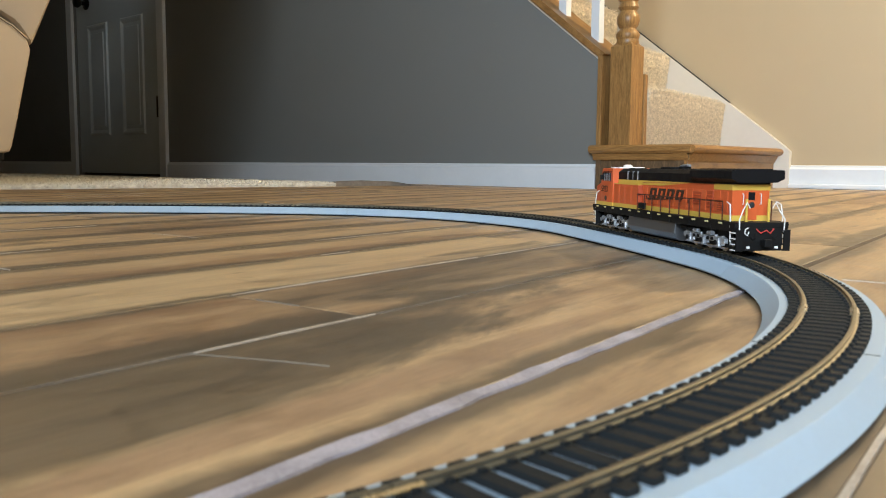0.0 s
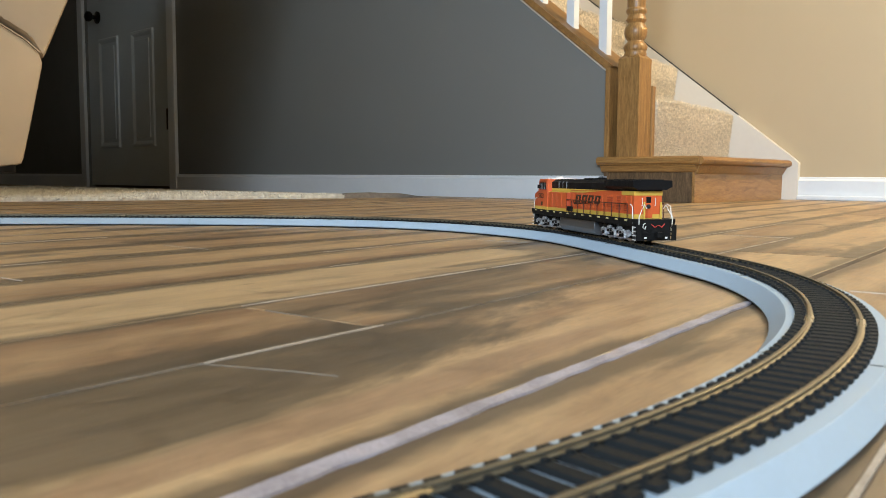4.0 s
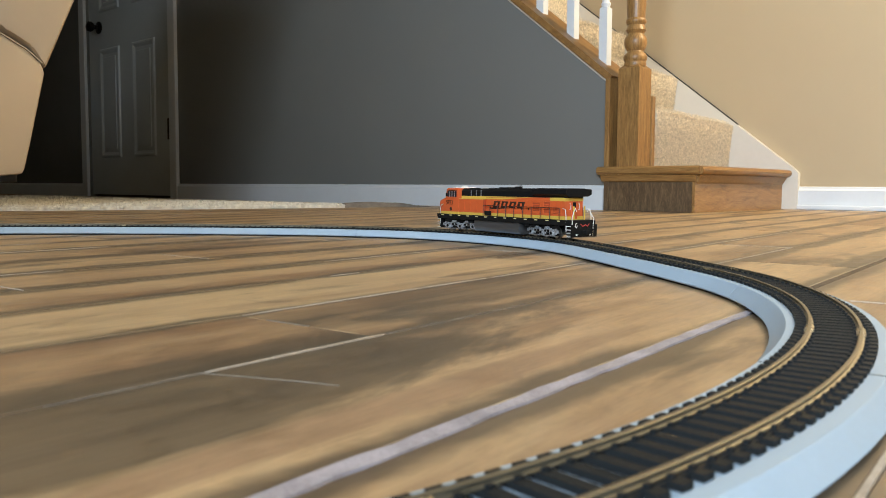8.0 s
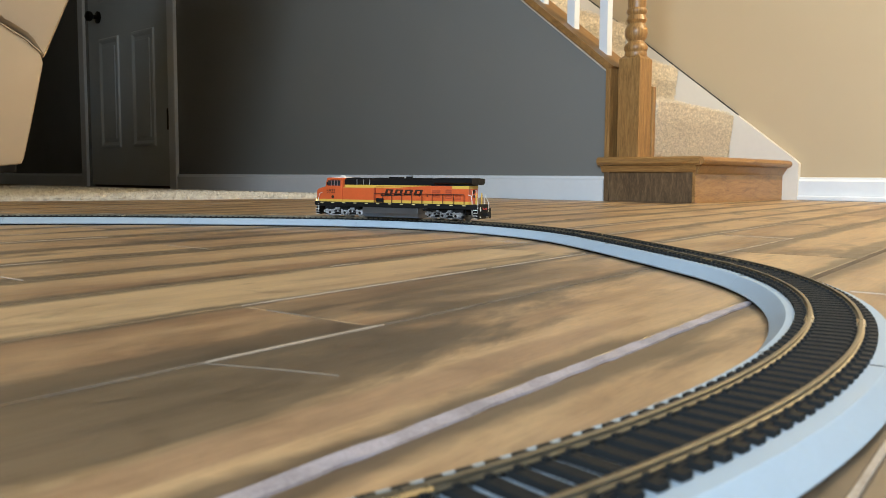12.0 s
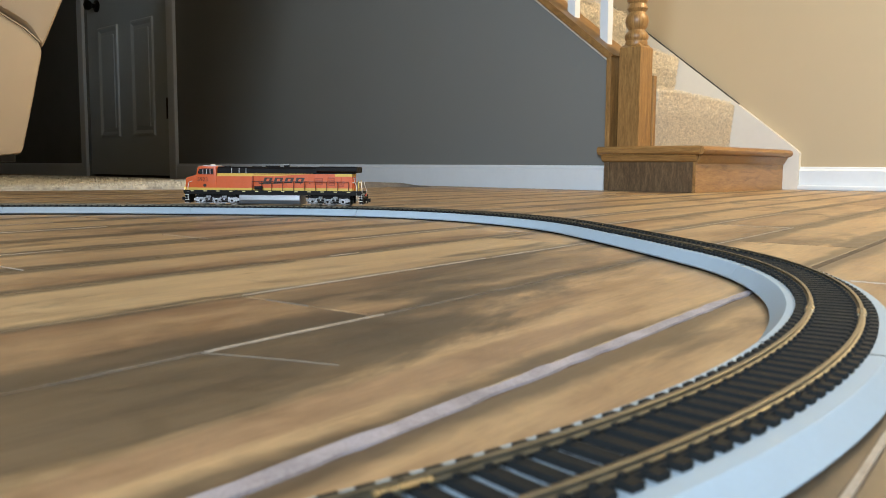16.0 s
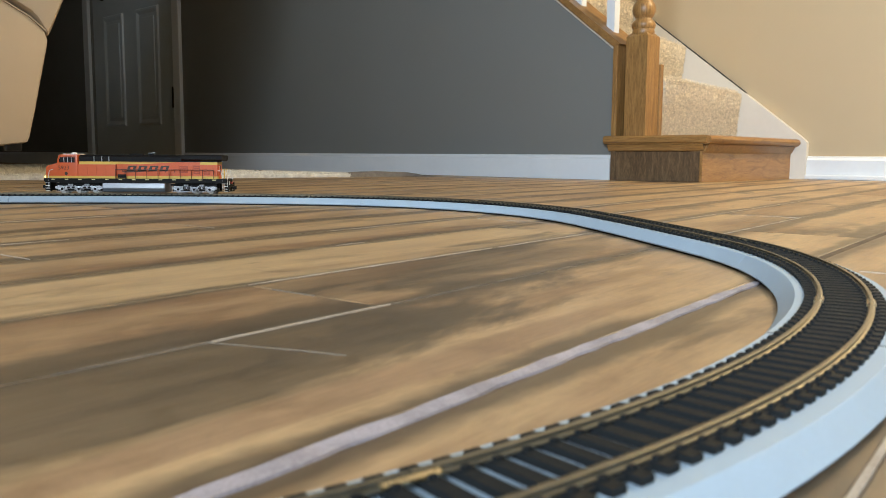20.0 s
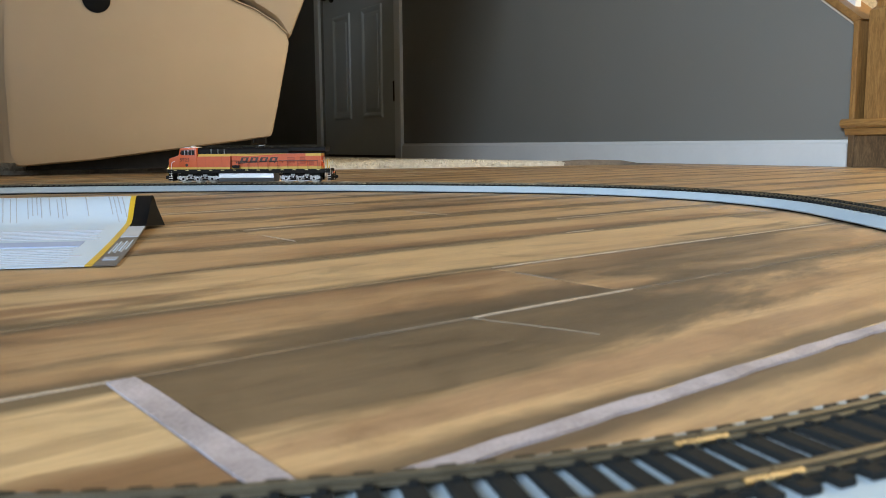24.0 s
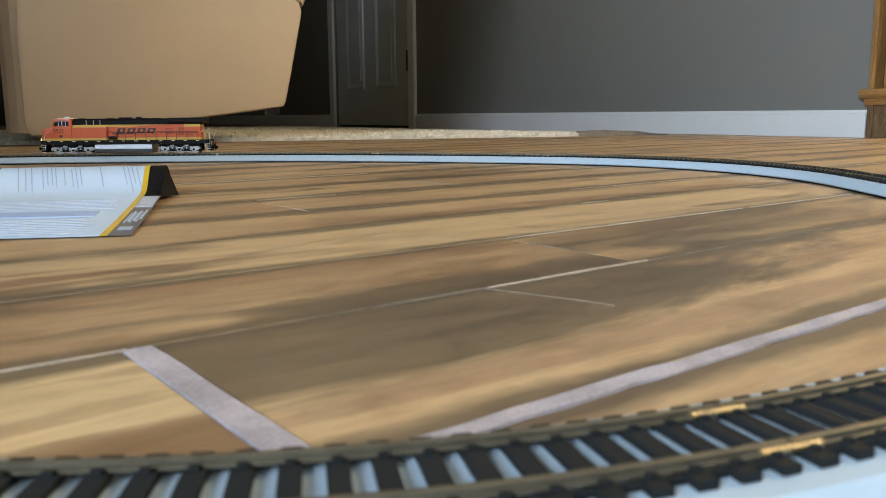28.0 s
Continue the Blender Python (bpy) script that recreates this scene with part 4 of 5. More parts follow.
    ob.matrix_parent_inverse = HOUSE.inverted()


# ---- the locomotive ----
LOCO_SIZE = 0.945
def locomotive():
    """Model diesel; x ahead, y to its left, z up from the rail head."""
    loco = thing("locomotive", "orange, yellow and black model diesel locomotive with railings", "model locomotive")
    W = 0.0178
    mm = 0.001

    def P(*pts):
        return [(x * mm, z * mm) for x, z in pts]

    # underframe and walkway
    part("frame", prism(B(), P((-121, 14.5), (121, 14.5), (123, 17), (123, 20.4), (-123, 20.4), (-123, 17)), -W, W, bevel=0.0004), BLACK_MATT, loco, "black underframe and walkway")
    for side in (-1, 1):
        part("sill_lip", box(B(), -0.1225, 0.1225, side * W - 0.0003, side * W + 0.0003, 0.0182, 0.0205), BLACK_MATT, loco)
        for x in range(-108, 116, 18):
            part("sill_mark", box(B(), x * mm, (x + 4.6) * mm, side * (W + 0.0004) - 0.0002, side * (W + 0.0004) + 0.0002, 0.0186, 0.0197), SILL_MARK, loco, "pale yellow sill reflector")
        # pipes and boxes hung under the walkway
        part("brake_pipe", tube(B(), [(-0.118, side * 0.0172, 0.0152), (-0.05, side * 0.0172, 0.0150), (0.05, side * 0.0172, 0.0150), (0.118, side * 0.0172, 0.0152)], 0.0005), BLACK_MATT, loco)
        for k in range(7):
            x = -0.094 + 0.0305 * k
            part("frame_bracket", box(B(), x, x + 0.0016, side * W - 0.001, side * W + 0.0004, 0.0145, 0.0184, 0.0002), BLACK_MATT, loco)
    # nose, cab and the wide body behind it
    part("nose", prism(B(), P((88, 20.4), (119, 20.4), (120.4, 24), (120.4, 35.0), (118.8, 37.0), (104.5, 41.4), (88, 41.4)), -0.0158, 0.0158, bevel=0.0008), ORANGE, loco, "orange sloped nose", True)
    part("nose_stripe", prism(B(), P((88, 20.5), (119, 20.5), (120.2, 23.6), (88, 23.6)), -0.0160, 0.0160), YELLOW, loco, "yellow stripe round the nose's foot")
    part("nose_door", box(B(), 0.1200, 0.1208, -0.0105, -0.0035, 0.0215, 0.0345, 0.0003), ORANGE, loco, "nose door")
    cab = part("cab", prism(B(), P((77, 20.4), (104.5, 20.4), (104.5, 42.4), (102.2, 51.2), (99.5, 52.4), (79, 52.4), (77, 51.8)), -0.0176, 0.0176, bevel=0.0007), ORANGE, loco, "orange cab", True)
    part("cab_stripe", prism(B(), P((76.8, 20.5), (104.7, 20.5), (104.7, 23.6), (76.8, 23.6)), -0.0178, 0.0178), YELLOW, loco, "yellow stripe along the cab's foot")
    for a, b in ((78.5, 88.0), (89.8, 99.0)):
        part("cab_roof", prism(B(), P((a, 52.3), (b, 52.3), (b - 1.4, 53.5), (a + 1.4, 53.5)), -0.0115, 0.0115, bevel=0.0004), WHITE, loco, "pale cab roof cap")
    part("side_cabinet", prism(B(), P((27, 20.4), (77, 20.4), (77, 39.4), (27, 39.4)), -0.0168, 0.0168, bevel=0.0005), ORANGE, loco, "orange equipment cabinet")
    part("cabinet_stripe", prism(B(), P((26.8, 20.5), (76.9, 20.5), (76.9, 23.6), (26.8, 23.6)), -0.0170, 0.0170), YELLOW, loco, "yellow stripe along the cabinet's foot")
    for side in (-1, 1):
        y = side * 0.0176
        part("window_frame", box(B(), 0.0795, 0.1010, y - 0.00035, y + 0.00035, 0.0412, 0.0492, 0.0003), ORANGE_DARK, cab, "recessed orange window surround")
        for a, b in ((80.3, 84.2), (85.3, 89.2), (90.3, 94.2), (95.3, 100.0)):
            part("cab_window", box(B(), a * mm, b * mm, y - 0.0005, y + 0.0005, 0.0418, 0.0486, 0.0003), CAB_GLASS, cab, "dark cab side window")
        for a in (84.4, 89.4, 94.4):
            part("window_bar", box(B(), a * mm, (a + 0.7) * mm, y - 0.0007, y + 0.0007, 0.0416, 0.0488), SILVER, cab, "pale window bar")
        part("sunshade", box(B(), 0.0800, 0.0960, y + side * 0.0008 - 0.0008, y + side * 0.0008 + 0.0008, 0.0492, 0.0496), BLACK_MATT, cab, "black sunshade over the windows")
        part("mirror", box(B(), 0.1002, 0.1008, y + side * 0.0012 - 0.0012, y + side * 0.0012 + 0.0012, 0.0425, 0.0465, 0.0002), BLACK_MATT, cab, "black mirror")
        # front windscreen
        part("windscreen", box(B(), -0.0003, 0.0003, 0.0016, 0.0135, -0.0034, 0.0036, 0.0002), CAB_GLASS, cab, "dark windscreen", m=pose(0.1034, 0 if side > 0 else -0.0151, 0.0468, 0, -14, 0))
        # strip painting the shade of the door gap, and latches where the cabinet ends
        part("cabinet_gap", box(B(), 0.0262, 0.0272, side * 0.0150 - 0.0018, side * 0.0150 + 0.0018, 0.0240, 0.0392), ORANGE_DARK, loco, "dark strip painting the shaded gap at the cabinet's end")
        for x in (0.0395, 0.0520, 0.0645):
            part("cabinet_door", box(B(), x, x + 0.0112, side * 0.0168 - 0.0003, side * 0.0168 + 0.0003, 0.0248, 0.0385, 0.0002), ORANGE, loco)
        part("roof_walk", box(B(), 0.0270, 0.0765, side * 0.0150 - 0.0016, side * 0.0150 + 0.0016, 0.0394, 0.0398), YELLOW, loco, "yellow ledge over the cabinet")
    # long hood: lower body, yellow band, black top, in their own thicknesses
    part("hood", prism(B(), P((-109, 20.4), (77, 20.4), (77, 43.0), (-109, 43.0)), -0.0126, 0.0126, bevel=0.0004), ORANGE, loco, "orange engine hood")
    part("hood_band", prism(B(), P((76.6, 39.7), (76.6, 43.15), (-58, 43.15), (-30, 41.4), (-5, 39.9)), -0.0129, 0.0129), YELLOW, loco, "tapered yellow band along the hood")
    part("band_line", prism(B(), P((26, 41.2), (26, 41.6), (-50, 42.9), (-34, 42.2)), -0.0131, 0.0131), ORANGE_DARK, loco, "thin dark line through the band")
    part("hood_rear_band", prism(B(), P((-109.4, 39.6), (-86, 39.6), (-86, 43.2), (-109.4, 43.2)), -0.0129, 0.0129), YELLOW, loco, "yellow band at the rear")
    part("rear_low_band", prism(B(), P((-109.4, 20.4), (26.5, 20.4), (26.5, 23.9), (-109.4, 23.9)), -0.0129, 0.0129), YELLOW, loco, "yellow band at the hood's foot")
    part("hood_top", prism(B(), [(-0.0128, 0.0431), (0.0128, 0.0431), (0.0128, 0.0492), (0.0085, 0.0522), (-0.0085, 0.0522), (-0.0128, 0.0492)], -0.062, 0.0767, "x", 0.0003), BLACK, loco, "black hood roof")
    # radiator section with its overhanging wings
    part("radiator_housing", box(B(), -0.1092, -0.0615, -0.0127, 0.0127, 0.0431, 0.0472), BLACK, loco, "black radiator housing")
    part("radiator_wing", prism(B(), [(-0.013, 0.0445), (0.013, 0.0445), (0.0179, 0.0468), (0.0179, 0.0514), (0.0172, 0.0522), (0.006, 0.0526), (-0.006, 0.0526), (-0.0172, 0.0522), (-0.0179, 0.0514), (-0.0179, 0.0468)], -0.1165, -0.0615, "x"), BLACK, loco, "black overhanging radiator wings")
    for k in range(9):
        x = -0.108 + k * 0.005
        for side in (-1, 1):
            part("radiator_slat", box(B(), x, x + 0.0032, side * 0.0179 - 0.0002, side * 0.0179 + 0.0002, 0.0477, 0.0496), BLACK_MATT, loco)
    # roof fittings
    part("exhaust", box(B(), -0.006, 0.012, -0.005, 0.005, 0.0518, 0.0538, 0.0006), BLACK_MATT, loco)
    part("horn", tube(B(), [(-0.012, -0.003, 0.0545), (-0.020, -0.003, 0.0548)], 0.0009, 8), SILVER, loco, "silver horn")
    part("horn", tube(B(), [(-0.012, 0.000, 0.0545), (-0.022, 0.000, 0.0552)], 0.0009, 8), SILVER, loco, "silver horn")
    part("horn_base", box(B(), -0.019, -0.013, -0.0045, 0.0025, 0.0515, 0.0542, 0.0004), BLACK_MATT, loco)
    part("antenna_dome", lathe(B(), [(0.004, 0.0), (0.004, 0.0012), (0.002, 0.0022)], seg=14), WHITE, loco, "white antenna dome", True, pose(0.088, 0, 0.0533))
    for x in (0.036, 0.0455, 0.056):
        part("roof_rib", box(B(), x, x + 0.0009, -0.0133, 0.0133, 0.0434, 0.0500), SILVER, loco, "thin silver rib")
    for x in (0.0375, 0.0468):
        part("dynamic_brake_vent", box(B(), x, x + 0.0082, -0.0131, 0.0131, 0.0440, 0.0490, 0.0003), BLACK_MATT, loco)
    for x, w in ((-0.048, 0.012), (-0.030, 0.010), (0.020, 0.010), (0.064, 0.006)):
        part("roof_hatch", box(B(), x, x + w, -0.0062, 0.0062, 0.0520, 0.0527, 0.0003), BLACK_MATT, loco)
    for k in range(8):
        part("radiator_fan_bar", box(B(), -0.112 + 0.0062 * k, -0.1085 + 0.0062 * k, -0.0125, 0.0125, 0.0524, 0.0530, 0.0002), BLACK_MATT, loco)
    # hood side doors and louvres
    for side in (-1, 1):
        y = side * 0.0127
        x = -0.104
        while x < 0.028:
            part("hood_door", box(B(), x, x + 0.0086, y - 0.0003, y + 0.0003, 0.0255, 0.0388, 0.0002), ORANGE, loco)
            x += 0.0094
        for x, w, z, h in ((-0.0695, 0.0115, 0.0285, 0.0090), (-0.0855, 0.0085, 0.0270, 0.0115), (-0.0985, 0.0075, 0.0262, 0.0070)):
            grille = part("grille", box(B(), x, x + w, y - 0.0005, y + 0.0005, z, z + h, 0.0003), ORANGE_DARK, loco, "darker orange louvred grille")
            for k in range(4):
                zz = z + h * (k + 0.7) / 5
                part("slat", box(B(), x + 0.0006, x + w - 0.0006, y - 0.0008, y + 0.0008, zz, zz + 0.0006), ORANGE, grille)
        for x in (-0.052, -0.0395, 0.018):
            part("latch", box(B(), x, x + 0.0008, y - 0.0009, y + 0.0009, 0.0290, 0.0315), RAILING, loco)
        # side marking: plain slanted blocks in place of the lettering
        for k in range(4):
            a = 0.0135 - 0.0147 * k
            lean = 0.0030 if side > 0 else -0.0030
            for off, w, z0, z1 in ((0.0, 0.0036, 0.0304, 0.0378), (0.0076, 0.0036, 0.0304, 0.0378), (0.0036, 0.0040, 0.0362, 0.0378), (0.0036, 0.0040, 0.0304, 0.0320)):
                x1, q0, q1 = a - off, lean * (z0 - 0.0304) / 0.0074, lean * (z1 - 0.0304) / 0.0074
                part("marking", prism(B(), [(x1 - q1, z1), (x1 - w - q1, z1), (x1 - w - q0, z0), (x1 - q0, z0)], y - 0.0006, y + 0.0006), MARK, loco)
        part("marking_swoosh", prism(B(), [(0.018, 0.0302), (-0.02, 0.0302), (0.002, 0.0291), (0.016, 0.0285)], y - 0.0006, y + 0.0006), MARK, loco, "dark pointed underline")
        # road number
        cu = bpy.data.curves.new("number", "FONT")
        cu.body, cu.size, cu.extrude = "5923", 0.0075, 0.0001
        cu.align_x = "CENTER"
        ob = new("number", cu)
        me = bpy.data.meshes.new_from_object(ob)
        bpy.data.objects.remove(ob)
        me.materials.append(MARK)
        num = new("road_number", me)
        num.parent = loco
        num.matrix_local = pose(0.0955, side * 0.01785, 0.0322, 90, 0, 180 if side > 0 else 0)
        tagged(num, "dark road number")
        part("crest", lathe(B(), [(0.0022, 0), (0.0022, 0.0003)], seg=14), MARK, loco, m=pose(0.0925, side * 0.0177, 0.0268, -90 * side, 0, 0))
    # railings along the long hood
    for side in (-1, 1):
        y = side * 0.0168
        for x in (-0.105, -0.09, -0.075, -0.06, -0.045, -0.03, -0.015, 0.0, 0.014, 0.027):
            part("stanchion", tube(B(), [(x, y, 0.0203), (x, y, 0.0325)], 0.00042), RAILING, loco)
        part("handrail", tube(B(), [(-0.105, y, 0.0325), (0.027, y, 0.0325)], 0.00048), RAILING, loco, "dark rust-red walkway handrail")
        part("control_box", box(B(), 0.013, 0.024, y - 0.001, y + 0.0006, 0.0215, 0.0262, 0.0004), BLACK_MATT, loco)
        # end rails
        for e in (1, -1):
            x = e * 0.1195
            mat = WHITE
            part("end_rail", tube(B(), [(x - e * 0.003, side * 0.0172, 0.008), (x - e * 0.003, side * 0.0176, 0.024), (x - e * 0.0045, side * 0.0172, 0.031), (x - e * 0.009, side * 0.0168, 0.0325)], 0.00042), mat, loco, "white corner grab rail")
            part("end_rail", tube(B(), [(x + e * 0.0032, side * 0.0145, 0.011), (x + e * 0.0036, side * 0.0152, 0.022), (x + e * 0.002, side * 0.012, 0.028), (x + e * 0.002, side * 0.0095, 0.0325), (x + e * 0.002, side * 0.0075, 0.029)], 0.0004), mat if e < 0 else YELLOW, loco, "bent end handrail")
            # step wells
            for z in (0.003, 0.0065, 0.010, 0.0135):
                step = part("step", box(B(), x - 0.005, x + 0.0015, side * 0.0158 - 0.0022, side * 0.0158 + 0.0022, z, z + 0.0008), BLACK_MATT, loco)
                part("step_edge", box(B(), x - 0.0047, x + 0.0012, side * 0.0181 - 0.0002, side * 0.0181 + 0.0002, z + 0.0002, z + 0.0009), WHITE, step, "white step edge")
            part("step_plate", box(B(), x - 0.0055, x - 0.0048, side * 0.0158 - 0.0022, side * 0.0158 + 0.0022, 0.003, 0.016), BLACK_MATT, loco)
    # ends: pilots, couplers, lamps
    part("rear_class_light", lathe(B(), [(0.0019, 0), (0.0019, 0.0006), (0.0012, 0.0009)], seg=14), CAB_GLASS, loco, "dark round lamp on the rear hood", True, pose(-0.1100, 0, 0.0305, 0, -90, 0))
    part("chain", tube(B(), [(-0.1245, -0.0072, 0.0168), (-0.1250, -0.0045, 0.0140), (-0.1250, -0.0018, 0.0158), (-0.1250, 0.0018, 0.0140), (-0.1248, 0.0048, 0.0166)], 0.0004), RED, loco, "dull red safety chain")
    part("looped_cable", tube(B(), [(-0.1244, 0.0098, 0.0172), (-0.1250, 0.0120, 0.0165), (-0.1250, 0.0125, 0.0140), (-0.1250, 0.0105, 0.0125), (-0.1246, 0.0095, 0.0150)], 0.0004), WHITE, loco, "white looped cable")
    for e in (1, -1):
        part("pilot", prism(B(), P((119 * e, 3), (123 * e, 3), (124 * e, 9), (123 * e, 17), (119 * e, 17)), -0.0135, 0.0135, bevel=0.0004), BLACK_MATT, loco, "black pilot plate")
        bm = B()
        box(bm, min(e * 0.123, e * 0.129), max(e * 0.123, e * 0.129), -0.0014, 0.0014, 0.0065, 0.0098)
        box(bm, min(e * 0.128, e * 0.1315), max(e * 0.128, e * 0.1315), -0.0022, 0.0026, 0.006, 0.0105, 0.0005)
        part("coupler", bm, BLACK_MATT, loco, "black knuckle coupler")
        for side in (-1, 1):
            part("hose", tube(B(), [(e * 0.124, side * 0.005, 0.014), (e * 0.1255, side * 0.0055, 0.0115), (e * 0.1258, side * 0.0075, 0.0105), (e * 0.1252, side * 0.009, 0.0125)], 0.00035), BLACK_MATT, loco)
            if e > 0:
                part("ditch_light", lathe(B(), [(0.0013, 0), (0.0013, 0.0012), (0.0009, 0.0015)], seg=12), HEADLIGHT, loco, "lit ditch light", True, pose(0.1232, side * 0.0105, 0.0222, 0, 90, 0))
                part("ditch_housing", box(B(), 0.1194, 0.1230, side * 0.0105 - 0.0018, side * 0.0105 + 0.0018, 0.0203, 0.0241, 0.0004), YELLOW, loco)
    part("headlight", box(B(), 0.1202, 0.1210, -0.0034, 0.0034, 0.033, 0.0362, 0.0003), HEADLIGHT, loco, "lit nose headlight")
    part("number_board", box(B(), 0.1014, 0.1024, -0.010, 0.010, 0.0499, 0.0520), WHITE, loco, "pale number board")
    part("rear_door", box(B(), -0.1098, -0.1088, -0.004, 0.004, 0.021, 0.039, 0.0003), ORANGE, loco)
    for y in (-0.0075, 0.0075):
        part("end_post", box(B(), -0.1178, -0.1166, y - 0.0007, y + 0.0007, 0.0204, 0.0345, 0.0002), YELLOW, loco, "yellow end post")
        part("grab_iron", tube(B(), [(-0.1092, y * 0.8, 0.031), (-0.1108, y * 0.8, 0.031), (-0.1108, y * 0.8, 0.0375), (-0.1092, y * 0.8, 0.0375)], 0.0003), WHITE, loco, "white grab iron")
        part("rear_step_light", box(B(), -0.1242, -0.1236, y * 1.25 - 0.001, y * 1.25 + 0.001, 0.0045, 0.006), WHITE, loco)
    part("rear_lamp", box(B(), -0.1102, -0.1088, -0.0022, 0.0022, 0.0335, 0.0385, 0.0003), BLACK, loco)
    # fuel tank with sloped shoulders
    part("fuel_tank", prism(B(), [(-0.0115, 0.0015), (0.0115, 0.0015), (0.0140, 0.0030), (0.0166, 0.0072), (0.0166, 0.0078), (0.0158, 0.0145), (-0.0158, 0.0145), (-0.0166, 0.0078), (-0.0166, 0.0072), (-0.0140, 0.0030)], -0.0385, 0.0455, "x", 0.0005), TANK, loco, "grey fuel tank")
    for side in (-1, 1):
        part("fuel_filler", box(B(), 0.010, 0.0115, side * 0.0142 - 0.0015, side * 0.0142 + 0.0015, 0.0108, 0.0135, 0.0003), BLACK, loco)
        for x in (-0.06, -0.05, 0.055):
            part("air_reservoir", tube(B(), [(x - 0.004, side * 0.014, 0.0125), (x + 0.004, side * 0.014, 0.0125)], 0.0014, 10), BLACK_MATT, loco)
    return loco


def truck(loco, x0):
    t = new("truck")
    t.empty_display_size = 0.01
    t.parent = loco
    t.location = (x0, 0, 0)
    tagged(t, "silver six-wheel truck")
    axles = (-0.0215, 0.0, 0.0215)
    part("bolster", box(B(), -0.029, 0.029, -0.0052, 0.0052, 0.0075, 0.0142, 0.0005), BLACK_MATT, t, "black truck frame")
    for side in (-1, 1):
        part("inner_frame", box(B(), -0.030, 0.030, side * 0.0116 - 0.0004, side * 0.0116 + 0.0004, 0.0035, 0.0140), BLACK_MATT, t)
    for side in (-1, 1):
        y = side * 0.0138
        bm = B()
        prism(bm, [(-0.031, 0.0062), (-0.027, 0.0058), (-0.0245, 0.0048), (-0.018, 0.0048), (-0.0155, 0.0066), (-0.004, 0.0066), (-0.002, 0.0048), (0.002, 0.0048), (0.004, 0.0066), (0.0155, 0.0066), (0.018, 0.0048), (0.0245, 0.0048), (0.027, 0.0058), (0.031, 0.0062), (0.031, 0.0092), (0.026, 0.0105), (0.012, 0.0095), (-0.012, 0.0095), (-0.026, 0.0105), (-0.031, 0.0092)], y - 0.0013, y + 0.0013, bevel=0.0003)
        part("sideframe", bm, SILVER, t, "silver truck sideframe")
        for x in axles:
            part("axle_box", box(B(), x - 0.0031, x + 0.0031, y + side * 0.0008 - 0.0016, y + side * 0.0008 + 0.0016, 0.0034, 0.0092, 0.0006), SILVER, t)
            part("bearing_cap", lathe(B(), [(0.0016, 0), (0.0016, 0.0008), (0.0008, 0.0012)], seg=12), BLACK_MATT, t, "", True, pose(x, y + side * 0.0024, 0.0062, -90 * side, 0, 0))
            for q in (-0.0052, 0.0052):
                part("spring", tube(B(), [(x + q, y, 0.0046), (x + q, y, 0.0108)], 0.0012, 8), SILVER, t)
        # flat black patches paint in the shaded openings of the sideframe
        for x in (-0.0135, -0.0075, 0.0075, 0.0135):
            part("frame_opening", box(B(), x - 0.002, x + 0.002, y + side * 0.0013 - 0.0002, y + side * 0.0013 + 0.0002, 0.0070, 0.0092, 0.0001), BLACK_MATT, t)
        for x in (-0.0108, 0.0108):
            part("brake_cylinder", tube(B(), [(x - 0.003, y + side * 0.001, 0.0115), (x + 0.003, y + side * 0.001, 0.0115)], 0.0015, 10), SILVER, t)
        part("brake_rod", tube(B(), [(-0.03, y + side * 0.0005, 0.003), (0.03, y + side * 0.0005, 0.003)], 0.0004), SILVER, t)
    wheels = []
    for x in axles:
        bm = B()
        for side in (-1, 1):
            lathe_x = lathe(B(), [(0.0026, -0.0012), (0.0058, -0.0012), (0.0062, 0.0), (0.0062, 0.0009), (0.0070, 0.0011), (0.0070, 0.0016), (0.0026, 0.0016)], seg=22)
            me = bpy.data.meshes.new("tmp")
            lathe_x.to_mesh(me)
            lathe_x.free()
            me.transform(pose(0, side * 0.0086, 0, 90 * side, 0, 0))
            bm.from_mesh(me)
            bpy.data.meshes.remove(me)
        tube(bm, [(0, -0.0095, 0), (0, 0.0095, 0)], 0.0012, 8)
        w = part("wheelset", bm, STEEL, t, "", True)
        w.location = (x, 0, 0.0062)
        wheels.append((w, x))
    return t, wheels


# ---- where the locomotive is, by time ----
RUN_AT = ((0, 1.2605), (3, 1.1373), (6, 1.0143), (8, 0.9305), (11, 0.7965), (17, 0.5365), (20, 0.395), (25, 0.1705), (28, 0.0225))
TRUCK_X = 0.0785 * LOCO_SIZE


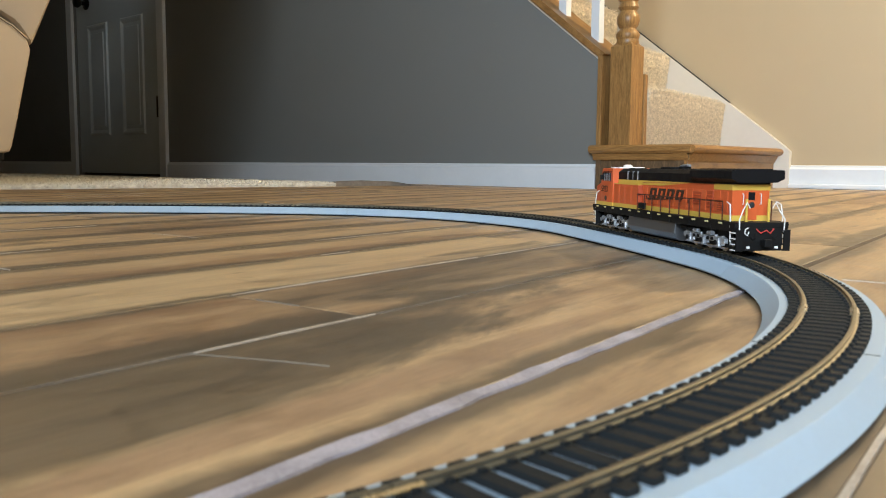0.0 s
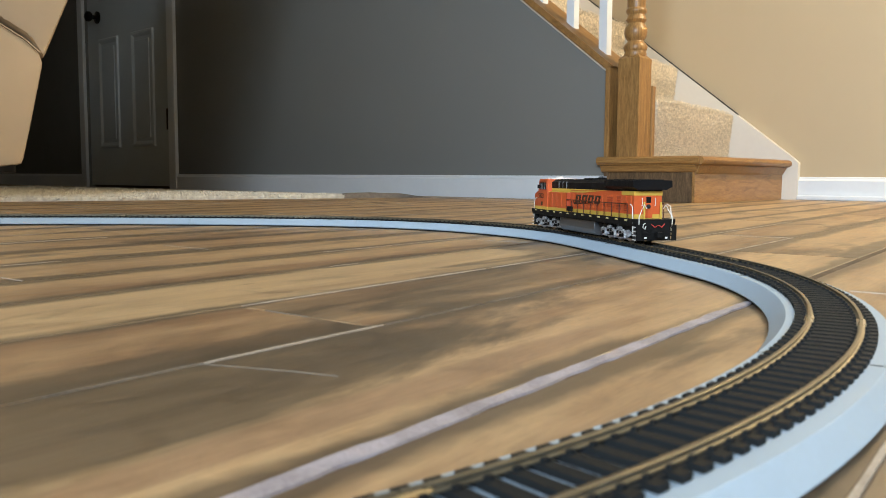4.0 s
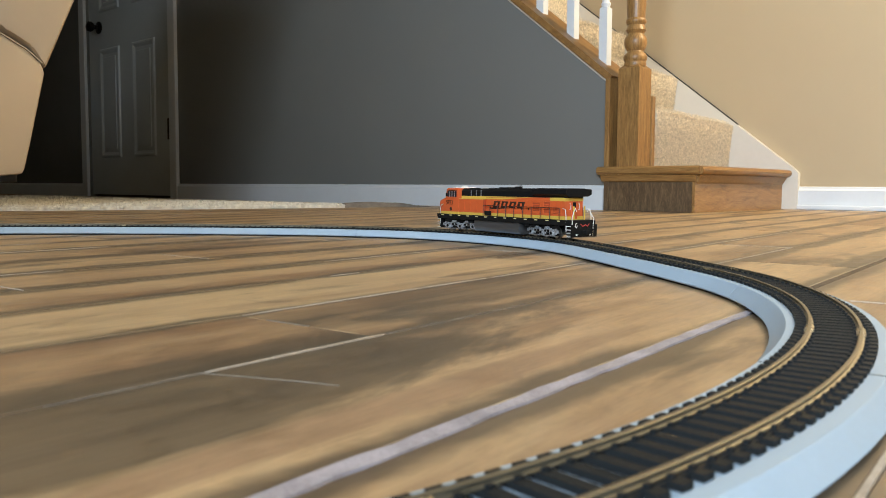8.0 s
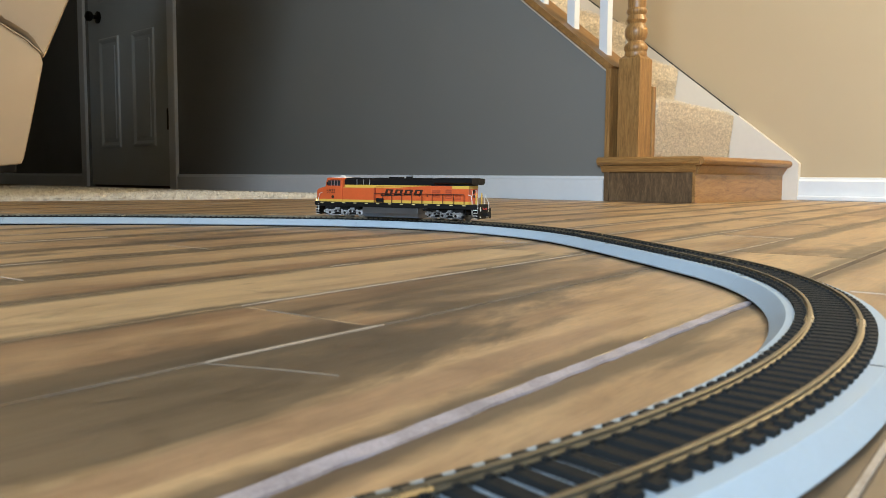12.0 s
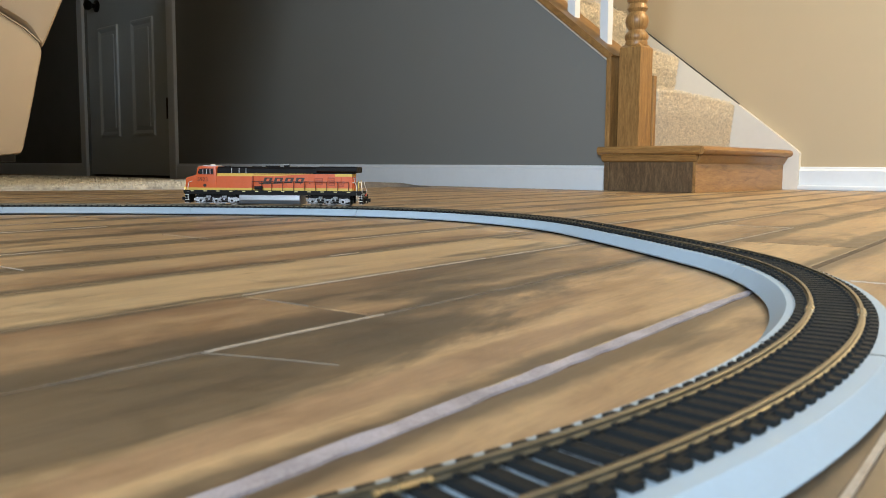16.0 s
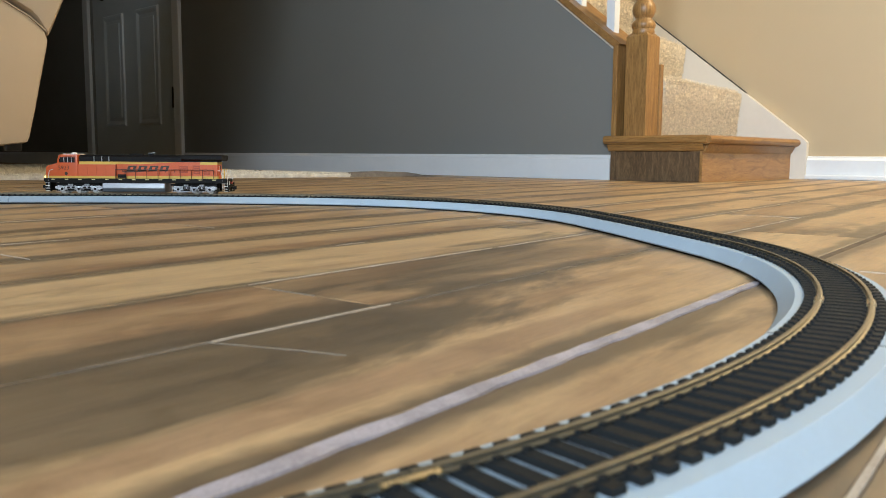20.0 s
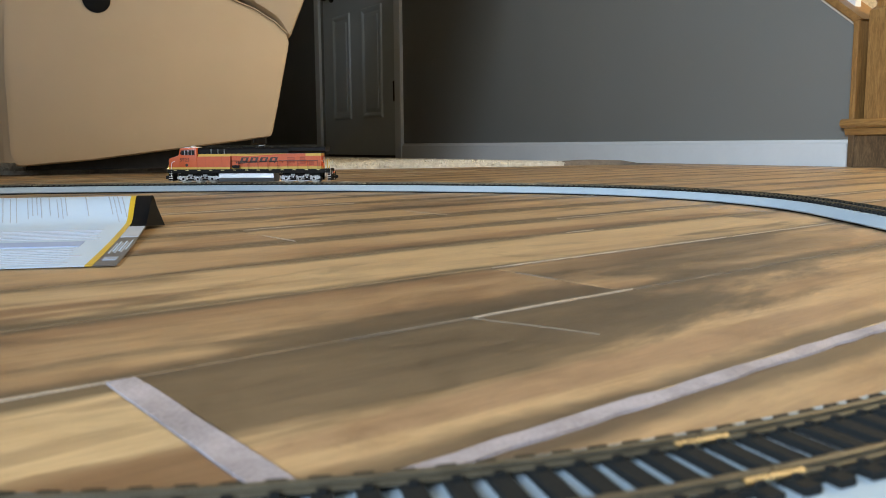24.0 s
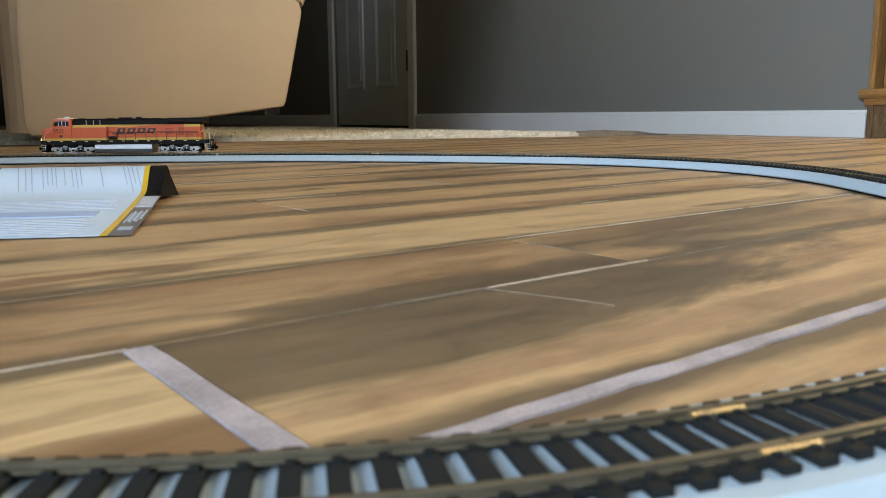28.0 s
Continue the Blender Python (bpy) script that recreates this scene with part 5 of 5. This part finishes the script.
def run(t):
    """Smooth distance along the track at t seconds."""
    ts = [a for a, _ in RUN_AT]
    i = max(0, min(len(ts) - 2, sum(t >= a for a in ts) - 1))

    def slope(j):
        a, b = RUN_AT[max(j - 1, 0)], RUN_AT[min(j + 1, len(ts) - 1)]
        return (b[1] - a[1]) / (b[0] - a[0])

    (t0, s0), (t1, s1) = RUN_AT[i], RUN_AT[i + 1]
    h = t1 - t0
    q = (t - t0) / h
    return (2 * q**3 - 3 * q**2 + 1) * s0 + (q**3 - 2 * q**2 + q) * h * slope(i) + (3 * q**2 - 2 * q**3) * s1 + (q**3 - q**2) * h * slope(i + 1)


def loco_pose(t):
    s = run(t)
    fx, fy, _ = line(s - TRUCK_X)
    rx, ry, _ = line(s + TRUCK_X)
    yaw = math.degrees(math.atan2(fy - ry, fx - rx))
    return pose((fx + rx) / 2, (fy + ry) / 2, RAIL_TOP, 0, 0, yaw), yaw


room()
door()
added_lamp(*ADDED_LAMP)
stairs()
newel()
for k in range(8):
    baluster(-0.03 - 0.111 * k)
recliner()
rug()
track()
brochure()
LOCO = locomotive()
TRUCKS = [truck(LOCO, 0.0785), truck(LOCO, -0.0785)]
for piece in LOCO.children_recursive:
    piece.location = piece.location * LOCO_SIZE
    if piece.data:
        piece.data.transform(Matrix.Scale(LOCO_SIZE, 4))
tiles()


def motions():
    times = [k * 0.25 for k in range(113)]
    walk(LOCO, [(t, loco_pose(t)[0]) for t in times])
    for (t_ob, wheels), off in zip(TRUCKS, (-TRUCK_X, TRUCK_X)):
        rows = []
        for t in times:
            m, yaw = loco_pose(t)
            x, y, h = line(run(t) + off)
            p = m.inverted() @ Vector((x, y, RAIL_TOP))
            rows.append((t, pose(p.x, p.y, 0, 0, 0, math.degrees(h) + 180 - yaw)))
        walk(t_ob, rows)
        for w, x in wheels:
            walk(w, [(t, pose(x * LOCO_SIZE, 0, 0.0062 * LOCO_SIZE, 0, math.degrees((run(0) - run(t)) / (0.0062 * LOCO_SIZE)), 0)) for t in times])


motions()
